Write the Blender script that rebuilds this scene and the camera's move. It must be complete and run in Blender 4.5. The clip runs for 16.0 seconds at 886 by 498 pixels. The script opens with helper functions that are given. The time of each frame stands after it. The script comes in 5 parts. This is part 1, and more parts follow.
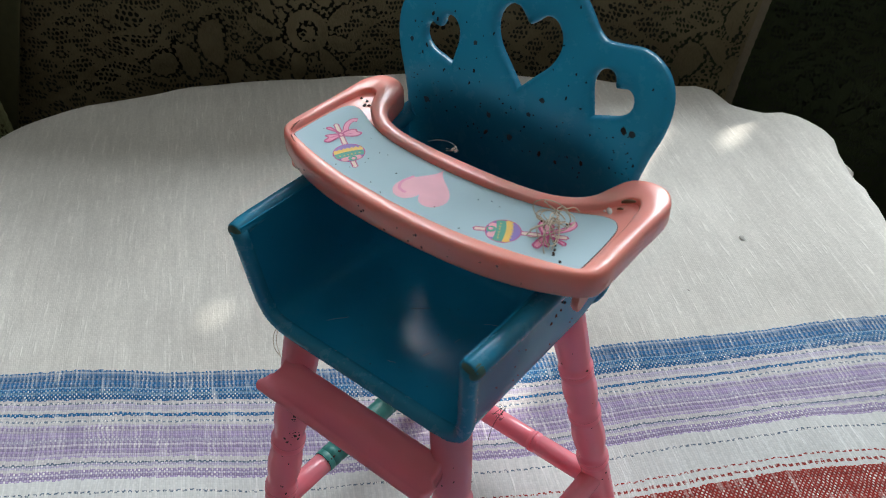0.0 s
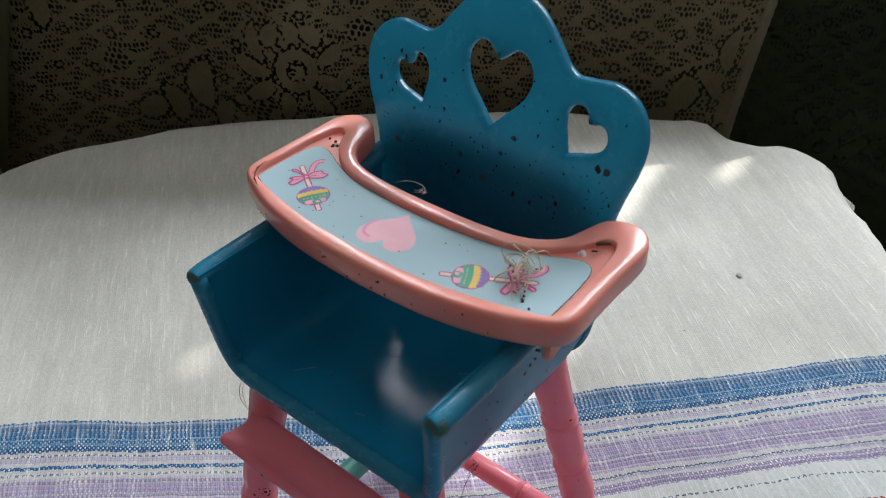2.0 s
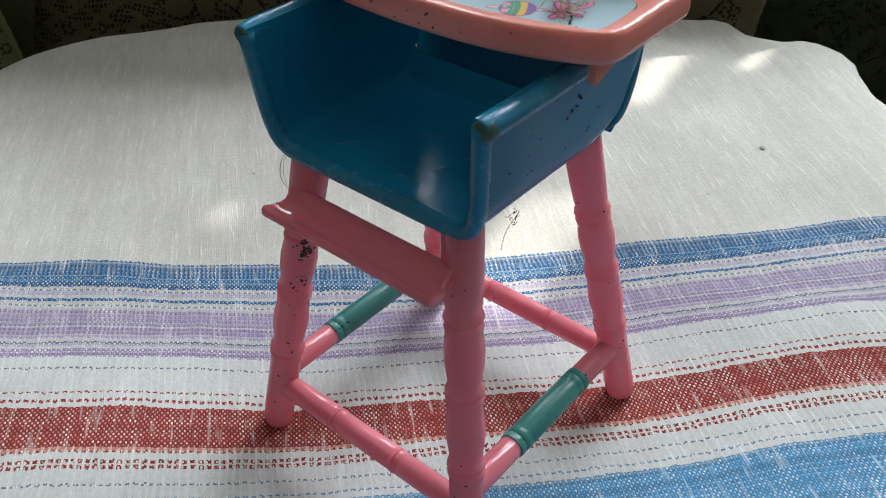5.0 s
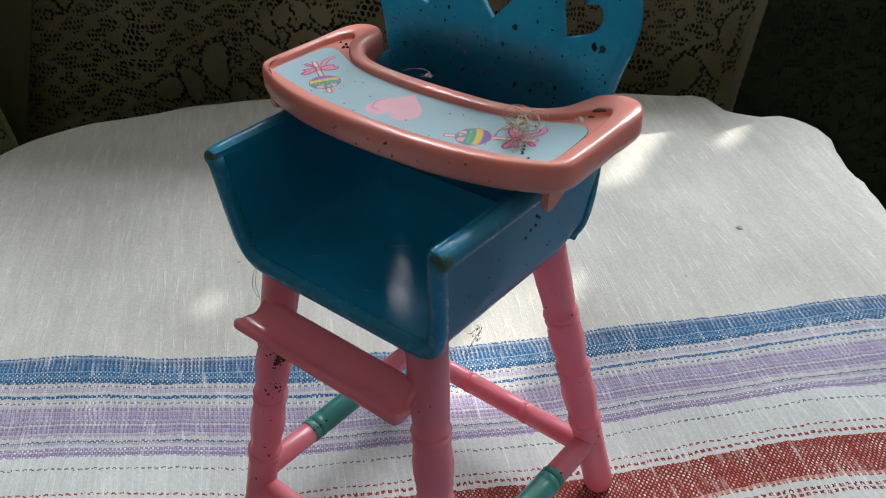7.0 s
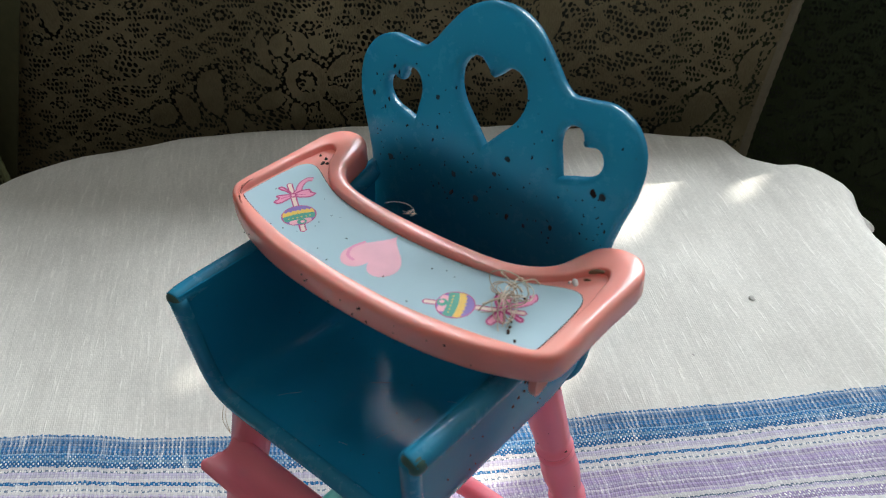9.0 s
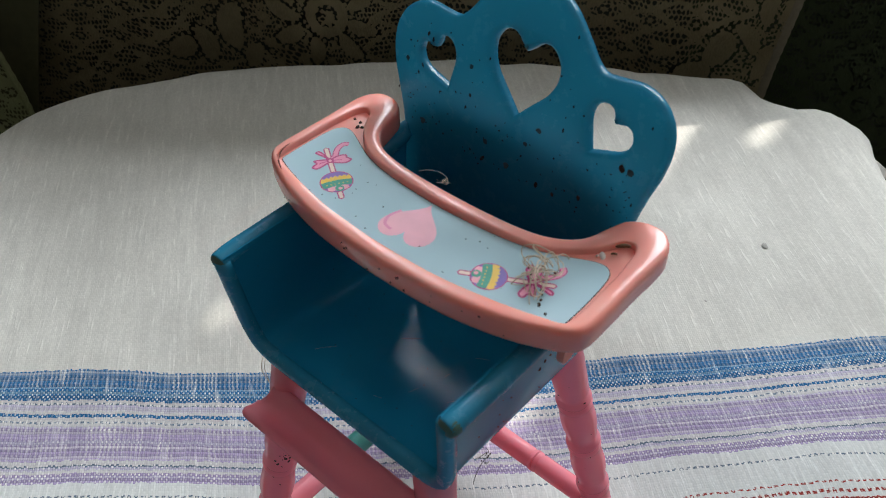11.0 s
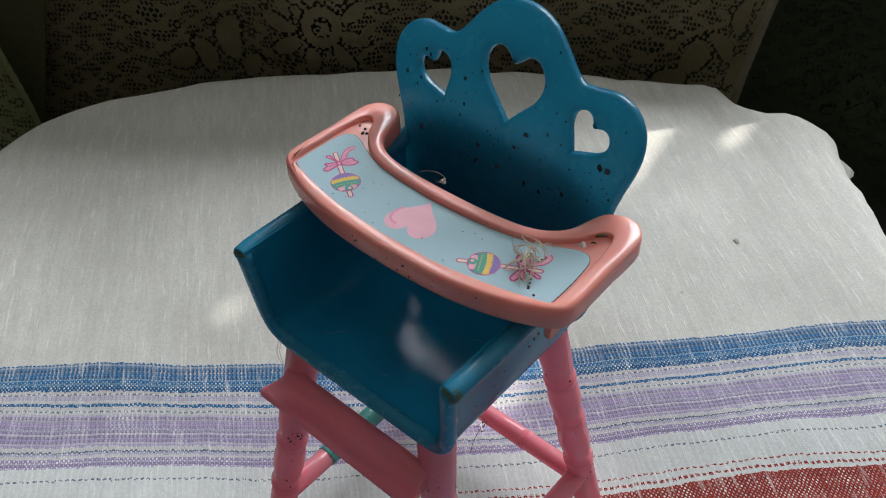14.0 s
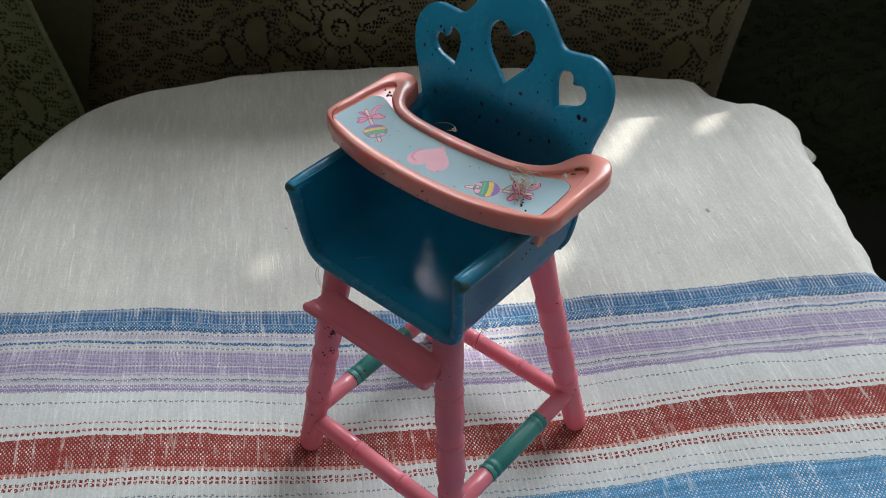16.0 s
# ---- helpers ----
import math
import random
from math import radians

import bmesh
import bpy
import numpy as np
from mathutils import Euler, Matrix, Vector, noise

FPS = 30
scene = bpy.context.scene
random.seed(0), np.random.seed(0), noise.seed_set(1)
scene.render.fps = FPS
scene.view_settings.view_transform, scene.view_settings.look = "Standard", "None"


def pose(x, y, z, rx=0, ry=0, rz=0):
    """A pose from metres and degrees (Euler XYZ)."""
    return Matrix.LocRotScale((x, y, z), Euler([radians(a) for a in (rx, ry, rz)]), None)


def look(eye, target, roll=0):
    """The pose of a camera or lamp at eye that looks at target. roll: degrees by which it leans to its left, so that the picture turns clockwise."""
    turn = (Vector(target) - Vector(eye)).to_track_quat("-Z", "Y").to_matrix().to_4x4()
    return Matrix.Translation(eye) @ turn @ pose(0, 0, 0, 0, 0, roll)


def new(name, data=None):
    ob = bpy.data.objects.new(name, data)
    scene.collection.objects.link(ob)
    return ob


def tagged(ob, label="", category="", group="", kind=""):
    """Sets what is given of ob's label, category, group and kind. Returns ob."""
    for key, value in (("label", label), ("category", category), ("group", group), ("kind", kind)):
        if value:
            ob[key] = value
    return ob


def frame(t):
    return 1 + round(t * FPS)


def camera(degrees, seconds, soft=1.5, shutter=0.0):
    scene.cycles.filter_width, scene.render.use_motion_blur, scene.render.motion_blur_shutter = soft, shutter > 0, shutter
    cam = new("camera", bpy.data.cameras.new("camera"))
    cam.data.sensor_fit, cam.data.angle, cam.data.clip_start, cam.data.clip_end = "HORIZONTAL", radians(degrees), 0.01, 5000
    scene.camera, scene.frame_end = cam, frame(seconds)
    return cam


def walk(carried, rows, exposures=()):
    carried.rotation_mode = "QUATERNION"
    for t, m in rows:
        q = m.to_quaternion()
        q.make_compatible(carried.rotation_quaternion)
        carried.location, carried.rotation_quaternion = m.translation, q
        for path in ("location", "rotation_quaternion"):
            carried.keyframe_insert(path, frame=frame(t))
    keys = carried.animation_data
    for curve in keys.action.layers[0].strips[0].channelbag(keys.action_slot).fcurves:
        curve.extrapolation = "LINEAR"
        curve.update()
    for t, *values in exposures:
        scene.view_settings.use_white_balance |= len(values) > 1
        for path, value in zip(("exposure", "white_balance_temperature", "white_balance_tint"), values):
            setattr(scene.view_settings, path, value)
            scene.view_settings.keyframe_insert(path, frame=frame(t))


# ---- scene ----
# camera and its path: a hand-held close orbit in front of a small toy chair
cam = camera(54.0, 16.0, soft=0.9)
cam.data.dof.use_dof, cam.data.dof.focus_distance, cam.data.dof.aperture_fstop = True, 0.222, 52.0   # a phone's small lens, close up
ROWS = [
    (0.00, 0.02547, -0.09949, 0.19958, 49.898, 0.884, 0.301),
    (0.50, 0.03180, -0.09628, 0.20186, 50.854, 1.122, 0.007),
    (1.00, 0.03166, -0.09455, 0.20016, 51.390, 1.204, 0.382),
    (1.50, 0.03072, -0.09234, 0.19790, 51.680, 1.228, 0.251),
    (2.00, 0.03271, -0.09258, 0.19582, 52.292, 1.847, 0.386),
    (2.50, 0.03367, -0.08875, 0.19668, 52.930, 1.884, 0.516),
    (3.00, 0.03440, -0.08752, 0.19489, 52.837, 2.062, 0.655),
    (3.50, 0.03247, -0.09279, 0.18574, 51.605, 2.126, 1.164),
    (4.00, 0.02824, -0.10683, 0.17710, 50.784, 1.753, 1.320),
    (4.20, 0.02692, -0.11153, 0.17124, 50.739, 1.345, 1.328),
    (4.89, 0.02564, -0.11978, 0.16434, 51.706, 1.187, 1.277),
    (5.61, 0.02647, -0.12471, 0.16448, 53.634, 1.710, 1.108),
    (6.30, 0.02870, -0.12303, 0.16920, 54.564, 2.001, 0.859),
    (6.50, 0.03101, -0.12082, 0.17196, 54.961, 2.194, 0.953),
    (7.00, 0.03297, -0.11600, 0.17617, 55.064, 2.196, 0.849),
    (7.50, 0.03296, -0.10941, 0.18160, 55.795, 1.929, 0.678),
    (8.00, 0.03653, -0.09844, 0.19048, 55.077, 2.012, 0.821),
    (8.50, 0.03884, -0.09012, 0.19478, 54.742, 2.134, 1.481),
    (9.00, 0.03813, -0.08597, 0.19416, 52.871, 1.941, 2.086),
    (9.50, 0.03653, -0.08189, 0.19682, 50.356, 1.851, 2.912),
    (9.70, 0.03630, -0.08140, 0.19653, 49.319, 1.804, 2.776),
    (10.46, 0.03506, -0.08234, 0.20065, 47.824, 1.696, 3.010),
    (11.24, 0.03379, -0.08740, 0.20732, 47.302, 1.581, 2.952),
    (12.00, 0.03305, -0.09113, 0.21142, 47.370, 1.543, 2.713),
    (12.50, 0.03114, -0.09291, 0.21316, 47.755, 1.475, 2.243),
    (13.00, 0.03226, -0.09457, 0.21472, 47.887, 1.603, 2.010),
    (13.50, 0.03382, -0.09695, 0.21504, 47.719, 1.632, 1.938),
    (14.00, 0.03263, -0.10124, 0.21613, 47.713, 1.428, 1.906),
    (14.50, 0.03198, -0.11126, 0.22029, 47.902, 1.472, 2.072),
    (15.00, 0.03251, -0.12372, 0.22346, 48.276, 1.500, 2.280),
    (15.50, 0.03319, -0.13705, 0.22690, 48.770, 1.238, 2.256),
    (16.00, 0.03198, -0.14626, 0.22880, 49.029, 1.257, 2.087),
]
EXPOSURES = [(0.0, -0.03), (3.0, 0.02), (4.1, 0.08), (6.4, -0.08), (7.2, -0.10), (8.0, 0.06), (9.0, 0.2), (9.7, 0.16), (12.0, -0.15), (14.0, -0.17), (16.0, -0.22)]
walk(cam, [(t, pose(x, y, z, rx, ry, rz)) for t, x, y, z, rx, ry, rz in ROWS], EXPOSURES)

# ---- world, sun, window light ----
SUN_AZ, SUN_EL = 30.0, 42.0          # degrees from +y towards +x, and above the horizon
world = bpy.data.worlds.new("world")
scene.world = world
world.use_nodes = True
wn = world.node_tree.nodes
sky = wn.new("ShaderNodeTexSky")
sky.sky_type = "NISHITA"
sky.sun_disc = False
sky.sun_elevation, sky.sun_rotation = radians(SUN_EL), radians(SUN_AZ)
world.node_tree.links.new(sky.outputs[0], wn["Background"].inputs[0])
wn["Background"].inputs[1].default_value = 0.1

sun_way = Vector((math.sin(radians(SUN_AZ)) * math.cos(radians(SUN_EL)), math.cos(radians(SUN_AZ)) * math.cos(radians(SUN_EL)), math.sin(radians(SUN_EL))))
sun = new("sun", bpy.data.lights.new("sun", "SUN"))
sun.data.energy, sun.data.angle, sun.data.color = 4.6, radians(0.33), (1.0, 0.95, 0.87)
sun.matrix_world = look(sun_way * 3, (0, 0, 0))

WIN_X0, WIN_X1, WIN_Z0, WIN_Z1, WIN_Y = -0.15, 1.42, 0.62, 1.40, 1.10
lamp = new("window_light", bpy.data.lights.new("window_light", "AREA"))
lamp.data.shape, lamp.data.size, lamp.data.size_y = "RECTANGLE", WIN_X1 - WIN_X0 - 0.04, WIN_Z1 - WIN_Z0 - 0.04
lamp.data.energy, lamp.data.color = 67.5, (0.91, 0.97, 1.03)
lamp.matrix_world = look(((WIN_X0 + WIN_X1) / 2, WIN_Y - 0.06, (WIN_Z0 + WIN_Z1) / 2), ((WIN_X0 + WIN_X1) / 2, 0, (WIN_Z0 + WIN_Z1) / 2))

# ---- material helpers ----


class Graph:
    """A small writer for node materials: every method returns an output socket."""

    def __init__(self, name):
        self.mat = bpy.data.materials.new(name)
        self.mat.use_nodes = True
        self.tree = self.mat.node_tree
        self.shader = self.tree.nodes["Principled BSDF"]
        self.out = self.tree.nodes["Material Output"]

    def put(self, socket, value):
        if isinstance(value, bpy.types.NodeSocket):
            self.tree.links.new(value, socket)
        elif value is not None:
            socket.default_value = (*value, 1.0) if isinstance(value, tuple) and len(value) == 3 and socket.type == "RGBA" else value

    def math(self, op, a, b=None, c=None, clamp=False):
        n = self.tree.nodes.new("ShaderNodeMath")
        n.operation, n.use_clamp = op, clamp
        for k, v in enumerate((a, b, c)):
            self.put(n.inputs[k], v)
        return n.outputs[0]

    def coords(self, kind="Object"):
        return self.tree.nodes.new("ShaderNodeTexCoord").outputs[kind]

    def split(self, v):
        n = self.tree.nodes.new("ShaderNodeSeparateXYZ")
        self.put(n.inputs[0], v)
        return n.outputs

    def join(self, x, y, z):
        n = self.tree.nodes.new("ShaderNodeCombineXYZ")
        for k, v in enumerate((x, y, z)):
            self.put(n.inputs[k], v)
        return n.outputs[0]

    def noise(self, v, scale, detail=3.0, rough=0.55):
        n = self.tree.nodes.new("ShaderNodeTexNoise")
        self.put(n.inputs["Vector"], v)
        n.inputs["Scale"].default_value, n.inputs["Detail"].default_value, n.inputs["Roughness"].default_value = scale, detail, rough
        return n.outputs["Fac"]

    def cells(self, v, scale):
        n = self.tree.nodes.new("ShaderNodeTexVoronoi")
        self.put(n.inputs["Vector"], v)
        n.inputs["Scale"].default_value = scale
        return n.outputs["Distance"]

    def ramp(self, f, stops, kind="LINEAR"):
        n = self.tree.nodes.new("ShaderNodeValToRGB")
        self.put(n.inputs[0], f)
        r = n.color_ramp
        r.interpolation = kind
        while len(r.elements) < len(stops):
            r.elements.new(0.5)
        for e, (p, c) in zip(r.elements, stops):
            e.position = p
            e.color = (*c, 1.0) if isinstance(c, tuple) else (c, c, c, 1.0)
        return n.outputs[0]

    def range(self, v, a, b, c=0.0, d=1.0):
        n = self.tree.nodes.new("ShaderNodeMapRange")
        for k, x in enumerate((v, a, b, c, d)):
            self.put(n.inputs[k], x)
        return n.outputs[0]

    def mix(self, f, a, b, mode="MIX"):
        n = self.tree.nodes.new("ShaderNodeMix")
        n.data_type, n.blend_type = "RGBA", mode
        self.put(n.inputs[0], f)
        self.put(n.inputs[6], a)
        self.put(n.inputs[7], b)
        return n.outputs[2]

    def bump(self, height, strength, distance):
        n = self.tree.nodes.new("ShaderNodeBump")
        n.inputs["Strength"].default_value, n.inputs["Distance"].default_value = strength, distance
        self.put(n.inputs["Height"], height)
        self.put(self.shader.inputs["Normal"], n.outputs[0])

    def set(self, **kw):
        for key, v in kw.items():
            self.put(self.shader.inputs[key.replace("_", " ")], v)
        return self.mat


def plastic(name, base, light, rough=0.2, specks=0.5, grime=(0.05, 0.04, 0.03), through_light=0.18, inner=None, gloss=0.5, depth=(0.003, 0.003, 0.003), soft=0.08):
    """Moulded toy plastic: slight tone drift, scuffs that dull the gloss, fine dirt specks, dusty patches; thin walls let light through."""
    g = Graph(name)
    v = g.coords()
    drift = g.noise(v, 45.0, 3)
    colour = g.mix(g.range(drift, 0.35, 0.7), base, light)
    spot = g.range(g.cells(v, 330.0), 0.05, 0.09, 1.0, 0.0)
    few = g.range(g.noise(v, 60.0, 2), 0.56, 0.62)
    dust = g.range(g.noise(v, 150.0, 5, 0.7), 0.55, 0.8, 0.0, 0.18)
    colour = g.mix(dust, colour, tuple(0.6 * c + 0.12 for c in base))
    colour = g.mix(g.math("MULTIPLY", g.math("MULTIPLY", spot, few), specks), colour, grime)
    scuff = g.noise(v, 380.0, 4, 0.7)
    g.bump(g.noise(v, 160.0, 2), 0.02, 0.0006)
    g.set(Base_Color=colour, Roughness=g.range(scuff, 0.35, 0.8, rough - 0.03, rough + 0.13), Specular_IOR_Level=gloss,
          Subsurface_Weight=soft, Subsurface_Radius=depth, Subsurface_Scale=0.6)
    glow = g.tree.nodes.new("ShaderNodeBsdfTranslucent")
    g.put(glow.inputs[0], inner or colour)
    mixer = g.tree.nodes.new("ShaderNodeMixShader")
    mixer.inputs[0].default_value = through_light
    g.tree.links.new(g.shader.outputs[0], mixer.inputs[1])
    g.tree.links.new(glow.outputs[0], mixer.inputs[2])
    g.tree.links.new(mixer.outputs[0], g.out.inputs[0])
    return g.mat


def plain(name, colour, rough=0.6, grain=60.0, amount=0.25, bump=0.15, depth=0.001):
    g = Graph(name)
    v = g.coords()
    f = g.noise(v, grain, 5)
    c = g.mix(f, tuple(x * (1 - amount) for x in colour), tuple(min(1.0, x * (1 + amount)) for x in colour))
    c = g.mix(g.range(g.noise(v, grain * 0.12, 2), 0.4, 0.7, 0.0, 0.35), c, tuple(x * 0.75 for x in colour))
    g.bump(f, bump, depth)
    return g.set(Base_Color=c, Roughness=rough)


def tablecloth_material():
    """Off-white linen with woven stripes across it: white warp threads over coloured weft, slubs along the warp, dashed lines where single coloured threads run."""
    g = Graph("striped_linen")
    p = g.coords()
    x, y, z = g.split(p)
    wav = g.math("MULTIPLY", g.math("SUBTRACT", g.noise(p, 14.0, 2), 0.5), 0.004)
    wav = g.math("ADD", wav, g.math("MULTIPLY", g.math("SUBTRACT", g.noise(p, 120.0, 2), 0.5), 0.0009))
    edge = g.math("ADD", g.math("MULTIPLY_ADD", x, 0.085, 0.0797), g.math("MULTIPLY", g.math("MULTIPLY", x, x), -0.10))
    px, ps = 0.00062, 0.00072
    spread = g.range(x, -0.10, 0.10, 0.91, 1.0)                      # the stripes lie wider apart at one side
    x = g.math("MULTIPLY_ADD", y, 0.20, x)                           # the warp runs a little askew
    a = g.math("DIVIDE", g.math("ADD", x, g.math("ADD", g.math("MULTIPLY", g.math("SUBTRACT", g.noise(p, 45.0, 2), 0.5), 0.0030), g.math("MULTIPLY", g.math("SUBTRACT", g.noise(p, 260.0, 2), 0.5), 0.0010))), px)
    column = g.math("FLOOR", a)

    def per(value, seed):
        n = g.tree.nodes.new("ShaderNodeTexWhiteNoise")
        n.noise_dimensions = "1D"
        g.put(n.inputs["W"], g.math("ADD", value, seed))
        return n.outputs["Value"]

    smooth = g.math("MULTIPLY", g.math("ADD", g.math("SUBTRACT", edge, y), wav), spread)
    b = g.math("ADD", g.math("DIVIDE", smooth, ps), g.math("MULTIPLY", g.math("SUBTRACT", g.noise(p, 330.0, 2), 0.5), 0.9))
    row = g.math("FLOOR", b)
    crossing = g.tree.nodes.new("ShaderNodeTexWhiteNoise")
    crossing.noise_dimensions = "2D"
    g.put(crossing.inputs["Vector"], g.join(column, row, 0.0))
    ragged = g.math("ADD", g.math("MULTIPLY", g.math("SUBTRACT", crossing.outputs["Value"], 0.5), 0.0003), g.math("MULTIPLY", g.math("SUBTRACT", per(column, 5.9), 0.5), 0.00045))
    s = g.math("ADD", smooth, ragged)                                # metres below the stripes' upper edge
    f = g.math("MULTIPLY_ADD", s, 1000.0 / 120.0, 0.1, clamp=True)   # 0.1 is the edge, one unit is 120 mm
    white, blue, pale, lil, red, grey = (0.67, 0.655, 0.605), (0.011, 0.135, 0.325), (0.14, 0.30, 0.46), (0.345, 0.28, 0.455), (0.31, 0.028, 0.020), (0.13, 0.18, 0.25)
    sky_blue, rose, mist = (0.075, 0.29, 0.52), (0.52, 0.20, 0.16), (0.43, 0.40, 0.53)
    cool = (0.60, 0.615, 0.605)                                      # cooler, slightly darker white weft among the coloured stripes
    dull = (0.545, 0.535, 0.535)                                     # undyed weft between the coloured threads, greyed so the gaps' shade shows
    upper = [(-20, white), (0, blue), (5.4, pale), (6.2, blue), (7.1, pale), (7.8, blue), (9.8, dull), (10.7, grey), (11.2, mist), (13.3, dull), (13.9, blue), (14.8, dull),
             (16.2, grey), (16.7, dull), (17.6, mist), (18.4, lil), (22.0, mist), (22.9, lil), (27.4, dull), (28.8, grey), (29.6, mist), (30.4, dull), (31.2, lil), (32.2, mist), (33.0, lil), (34.0, cool), (37.9, grey), (38.5, cool),
             (45.8, red), (46.5, cool), (48.4, red), (49.1, cool)]
    lower = [(50, cool), (50.8, red), (61.8, rose), (62.6, red), (63.2, cool), (65.2, red), (65.9, cool), (66.6, red), (67.3, cool), (71.0, grey), (71.6, cool), (75.0, pale), (75.6, cool), (77.2, pale), (78.2, sky_blue)]
    stops = lambda table: [(0.1 + max(q, -12) / 120.0, c) for q, c in table]
    tint = g.mix(g.math("GREATER_THAN", s, 0.050), g.ramp(f, stops(upper), "CONSTANT"), g.ramp(f, stops(lower), "CONSTANT"))
    coloured = g.range(g.math("SUBTRACT", 0.59, g.split(tint)[0]), 0.0, 0.22, 0.0, 1.0)
    # how the white warp crosses each stripe: 0 as close dots, 0.5 as upright ribs, 1 as long dashes
    kinds = [(-20, 0.0), (0, 0.5), (5.4, 0.0), (10.5, 1.0), (11.3, 0.5), (13.6, 0.0), (16.0, 1.0), (17.2, 0.5), (22.0, 0.0), (22.9, 0.5), (27.4, 0.0), (34.2, 1.0), (50.4, 0.0), (61.8, 1.0), (77.0, 0.0)]
    kind = g.ramp(f, stops(kinds), "CONSTANT")
    dots = g.math("FLOORED_MODULO", g.math("ADD", column, row), 2.0)
    ribbed, dashed = g.math("COMPARE", kind, 0.5, 0.2), g.math("GREATER_THAN", kind, 0.75)
    dash = g.range(g.math("ABSOLUTE", g.math("SUBTRACT", g.math("FLOORED_MODULO", a, 2.8), 1.4)), 0.72, 1.05)
    fa, fb = g.math("SUBTRACT", g.math("FRACT", a), 0.5), g.math("SUBTRACT", g.math("FRACT", b), 0.5)
    across, along = g.math("MULTIPLY", fa, fa), g.math("MULTIPLY", fb, fb)
    dome = g.range(g.math("ADD", g.math("MULTIPLY", across, 1.3), g.math("MULTIPLY", along, 0.9)), 0.0, 0.32, 1.0, 0.0)
    half = g.math("SUBTRACT", g.math("FRACT", g.math("MULTIPLY", a, 0.5)), 0.5)                  # ribs take two warp threads
    line = g.range(g.math("MULTIPLY", half, half), 0.06, 0.17)
    slub = g.noise(g.join(g.math("MULTIPLY", x, 800.0), g.math("MULTIPLY", y, 60.0), 0.0), 1.0, 3)
    drift = g.noise(g.join(g.math("MULTIPLY", x, 300.0), g.math("MULTIPLY", y, 50.0), 7.0), 1.0, 2)
    blotch = g.noise(p, 70.0, 3)
    thick = g.math("MULTIPLY", g.range(g.noise(g.join(g.math("MULTIPLY", x, 720.0), g.math("MULTIPLY", y, 95.0), 9.0), 1.0, 1), 0.57, 0.70), g.range(slub, 0.38, 0.58))
    streak = g.range(g.noise(g.join(g.math("MULTIPLY", x, 420.0), g.math("MULTIPLY", y, 22.0), 31.0), 1.0, 1), 0.70, 0.84)
    thick = g.math("MAXIMUM", g.math("MULTIPLY", thick, 0.8), g.math("MULTIPLY", streak, 0.85))
    strength = g.math("MULTIPLY", g.range(per(column, 2.7), 0.0, 1.0, 0.5, 1.15), g.range(drift, 0.32, 0.64, 0.40, 1.25))
    strength = g.math("MULTIPLY", strength, g.range(blotch, 0.32, 0.68, 0.6, 1.25))
    strength = g.math("MULTIPLY", strength, g.range(per(row, 3.3), 0.0, 1.0, 0.5, 1.2))
    strength = g.math("MULTIPLY", strength, g.range(crossing.outputs["Value"], 0.0, 1.0, 0.55, 1.45))
    over = g.math("MULTIPLY", g.math("MULTIPLY", dots, dome), g.math("MULTIPLY_ADD", ribbed, -0.6, 1.0))
    over = g.math("MAXIMUM", over, g.math("MULTIPLY", line, g.math("MULTIPLY", ribbed, 0.74)))
    over = g.math("MAXIMUM", g.math("MULTIPLY", over, strength), g.math("MULTIPLY", dash, g.math("MULTIPLY", dashed, 0.95)))
    white_share = g.math("MULTIPLY", g.math("MAXIMUM", over, g.math("MULTIPLY", thick, 0.6), clamp=True), g.math("MULTIPLY_ADD", coloured, 0.75, 0.25))
    weft = g.mix(1.0, tint, g.join(*[g.range(per(row, 8.4), 0.0, 1.0, 0.78, 1.16)] * 3), "MULTIPLY")
    weft = g.mix(coloured, tint, weft)
    weft = g.mix(g.math("MULTIPLY", ribbed, g.range(per(row, 12.6), 0.62, 0.80, 0.0, 0.36)), weft, (0.70, 0.69, 0.67))
    thread = g.mix(white_share, weft, (0.77, 0.76, 0.72))
    # Shade in the gaps between threads, multiplied into the colour.
    gap = g.math("MULTIPLY", g.range(dome, 0.0, 0.6, 1.0, 0.0), g.math("MULTIPLY_ADD", coloured, 0.26, 0.05))
    dark = g.mix(gap, thread, (0.24, 0.22, 0.24), "MULTIPLY")
    shade = g.math("MULTIPLY", g.range(slub, 0.3, 0.7, 0.95, 1.035), g.range(crossing.outputs["Value"], 0.0, 1.0, 0.94, 1.05))
    broad = g.range(g.noise(g.join(g.math("MULTIPLY", x, 230.0), g.math("MULTIPLY", y, 26.0), 3.0), 1.0, 2), 0.35, 0.7, 0.96, 1.05)
    stain = g.math("MULTIPLY", broad, g.range(g.noise(p, 18.0, 4), 0.35, 0.7, 0.88, 1.03), 1.0)
    k = g.math("MULTIPLY", g.math("MULTIPLY_ADD", thick, 0.15, shade), stain)
    colour = g.mix(1.0, dark, g.join(k, k, g.math("MULTIPLY", k, 0.995)), "MULTIPLY")
    height = g.math("ADD", g.math("MULTIPLY", g.math("MULTIPLY", dome, g.math("MULTIPLY_ADD", coloured, 0.55, 0.15)), g.math("MULTIPLY_ADD", dots, 0.5, 0.5)), g.math("MULTIPLY", slub, 0.6))
    g.bump(g.math("ADD", height, g.math("MULTIPLY", thick, 0.8)), 0.34, 0.00035)
    return g.set(Base_Color=colour, Roughness=0.9, Specular_IOR_Level=0.15, Sheen_Weight=0.15)


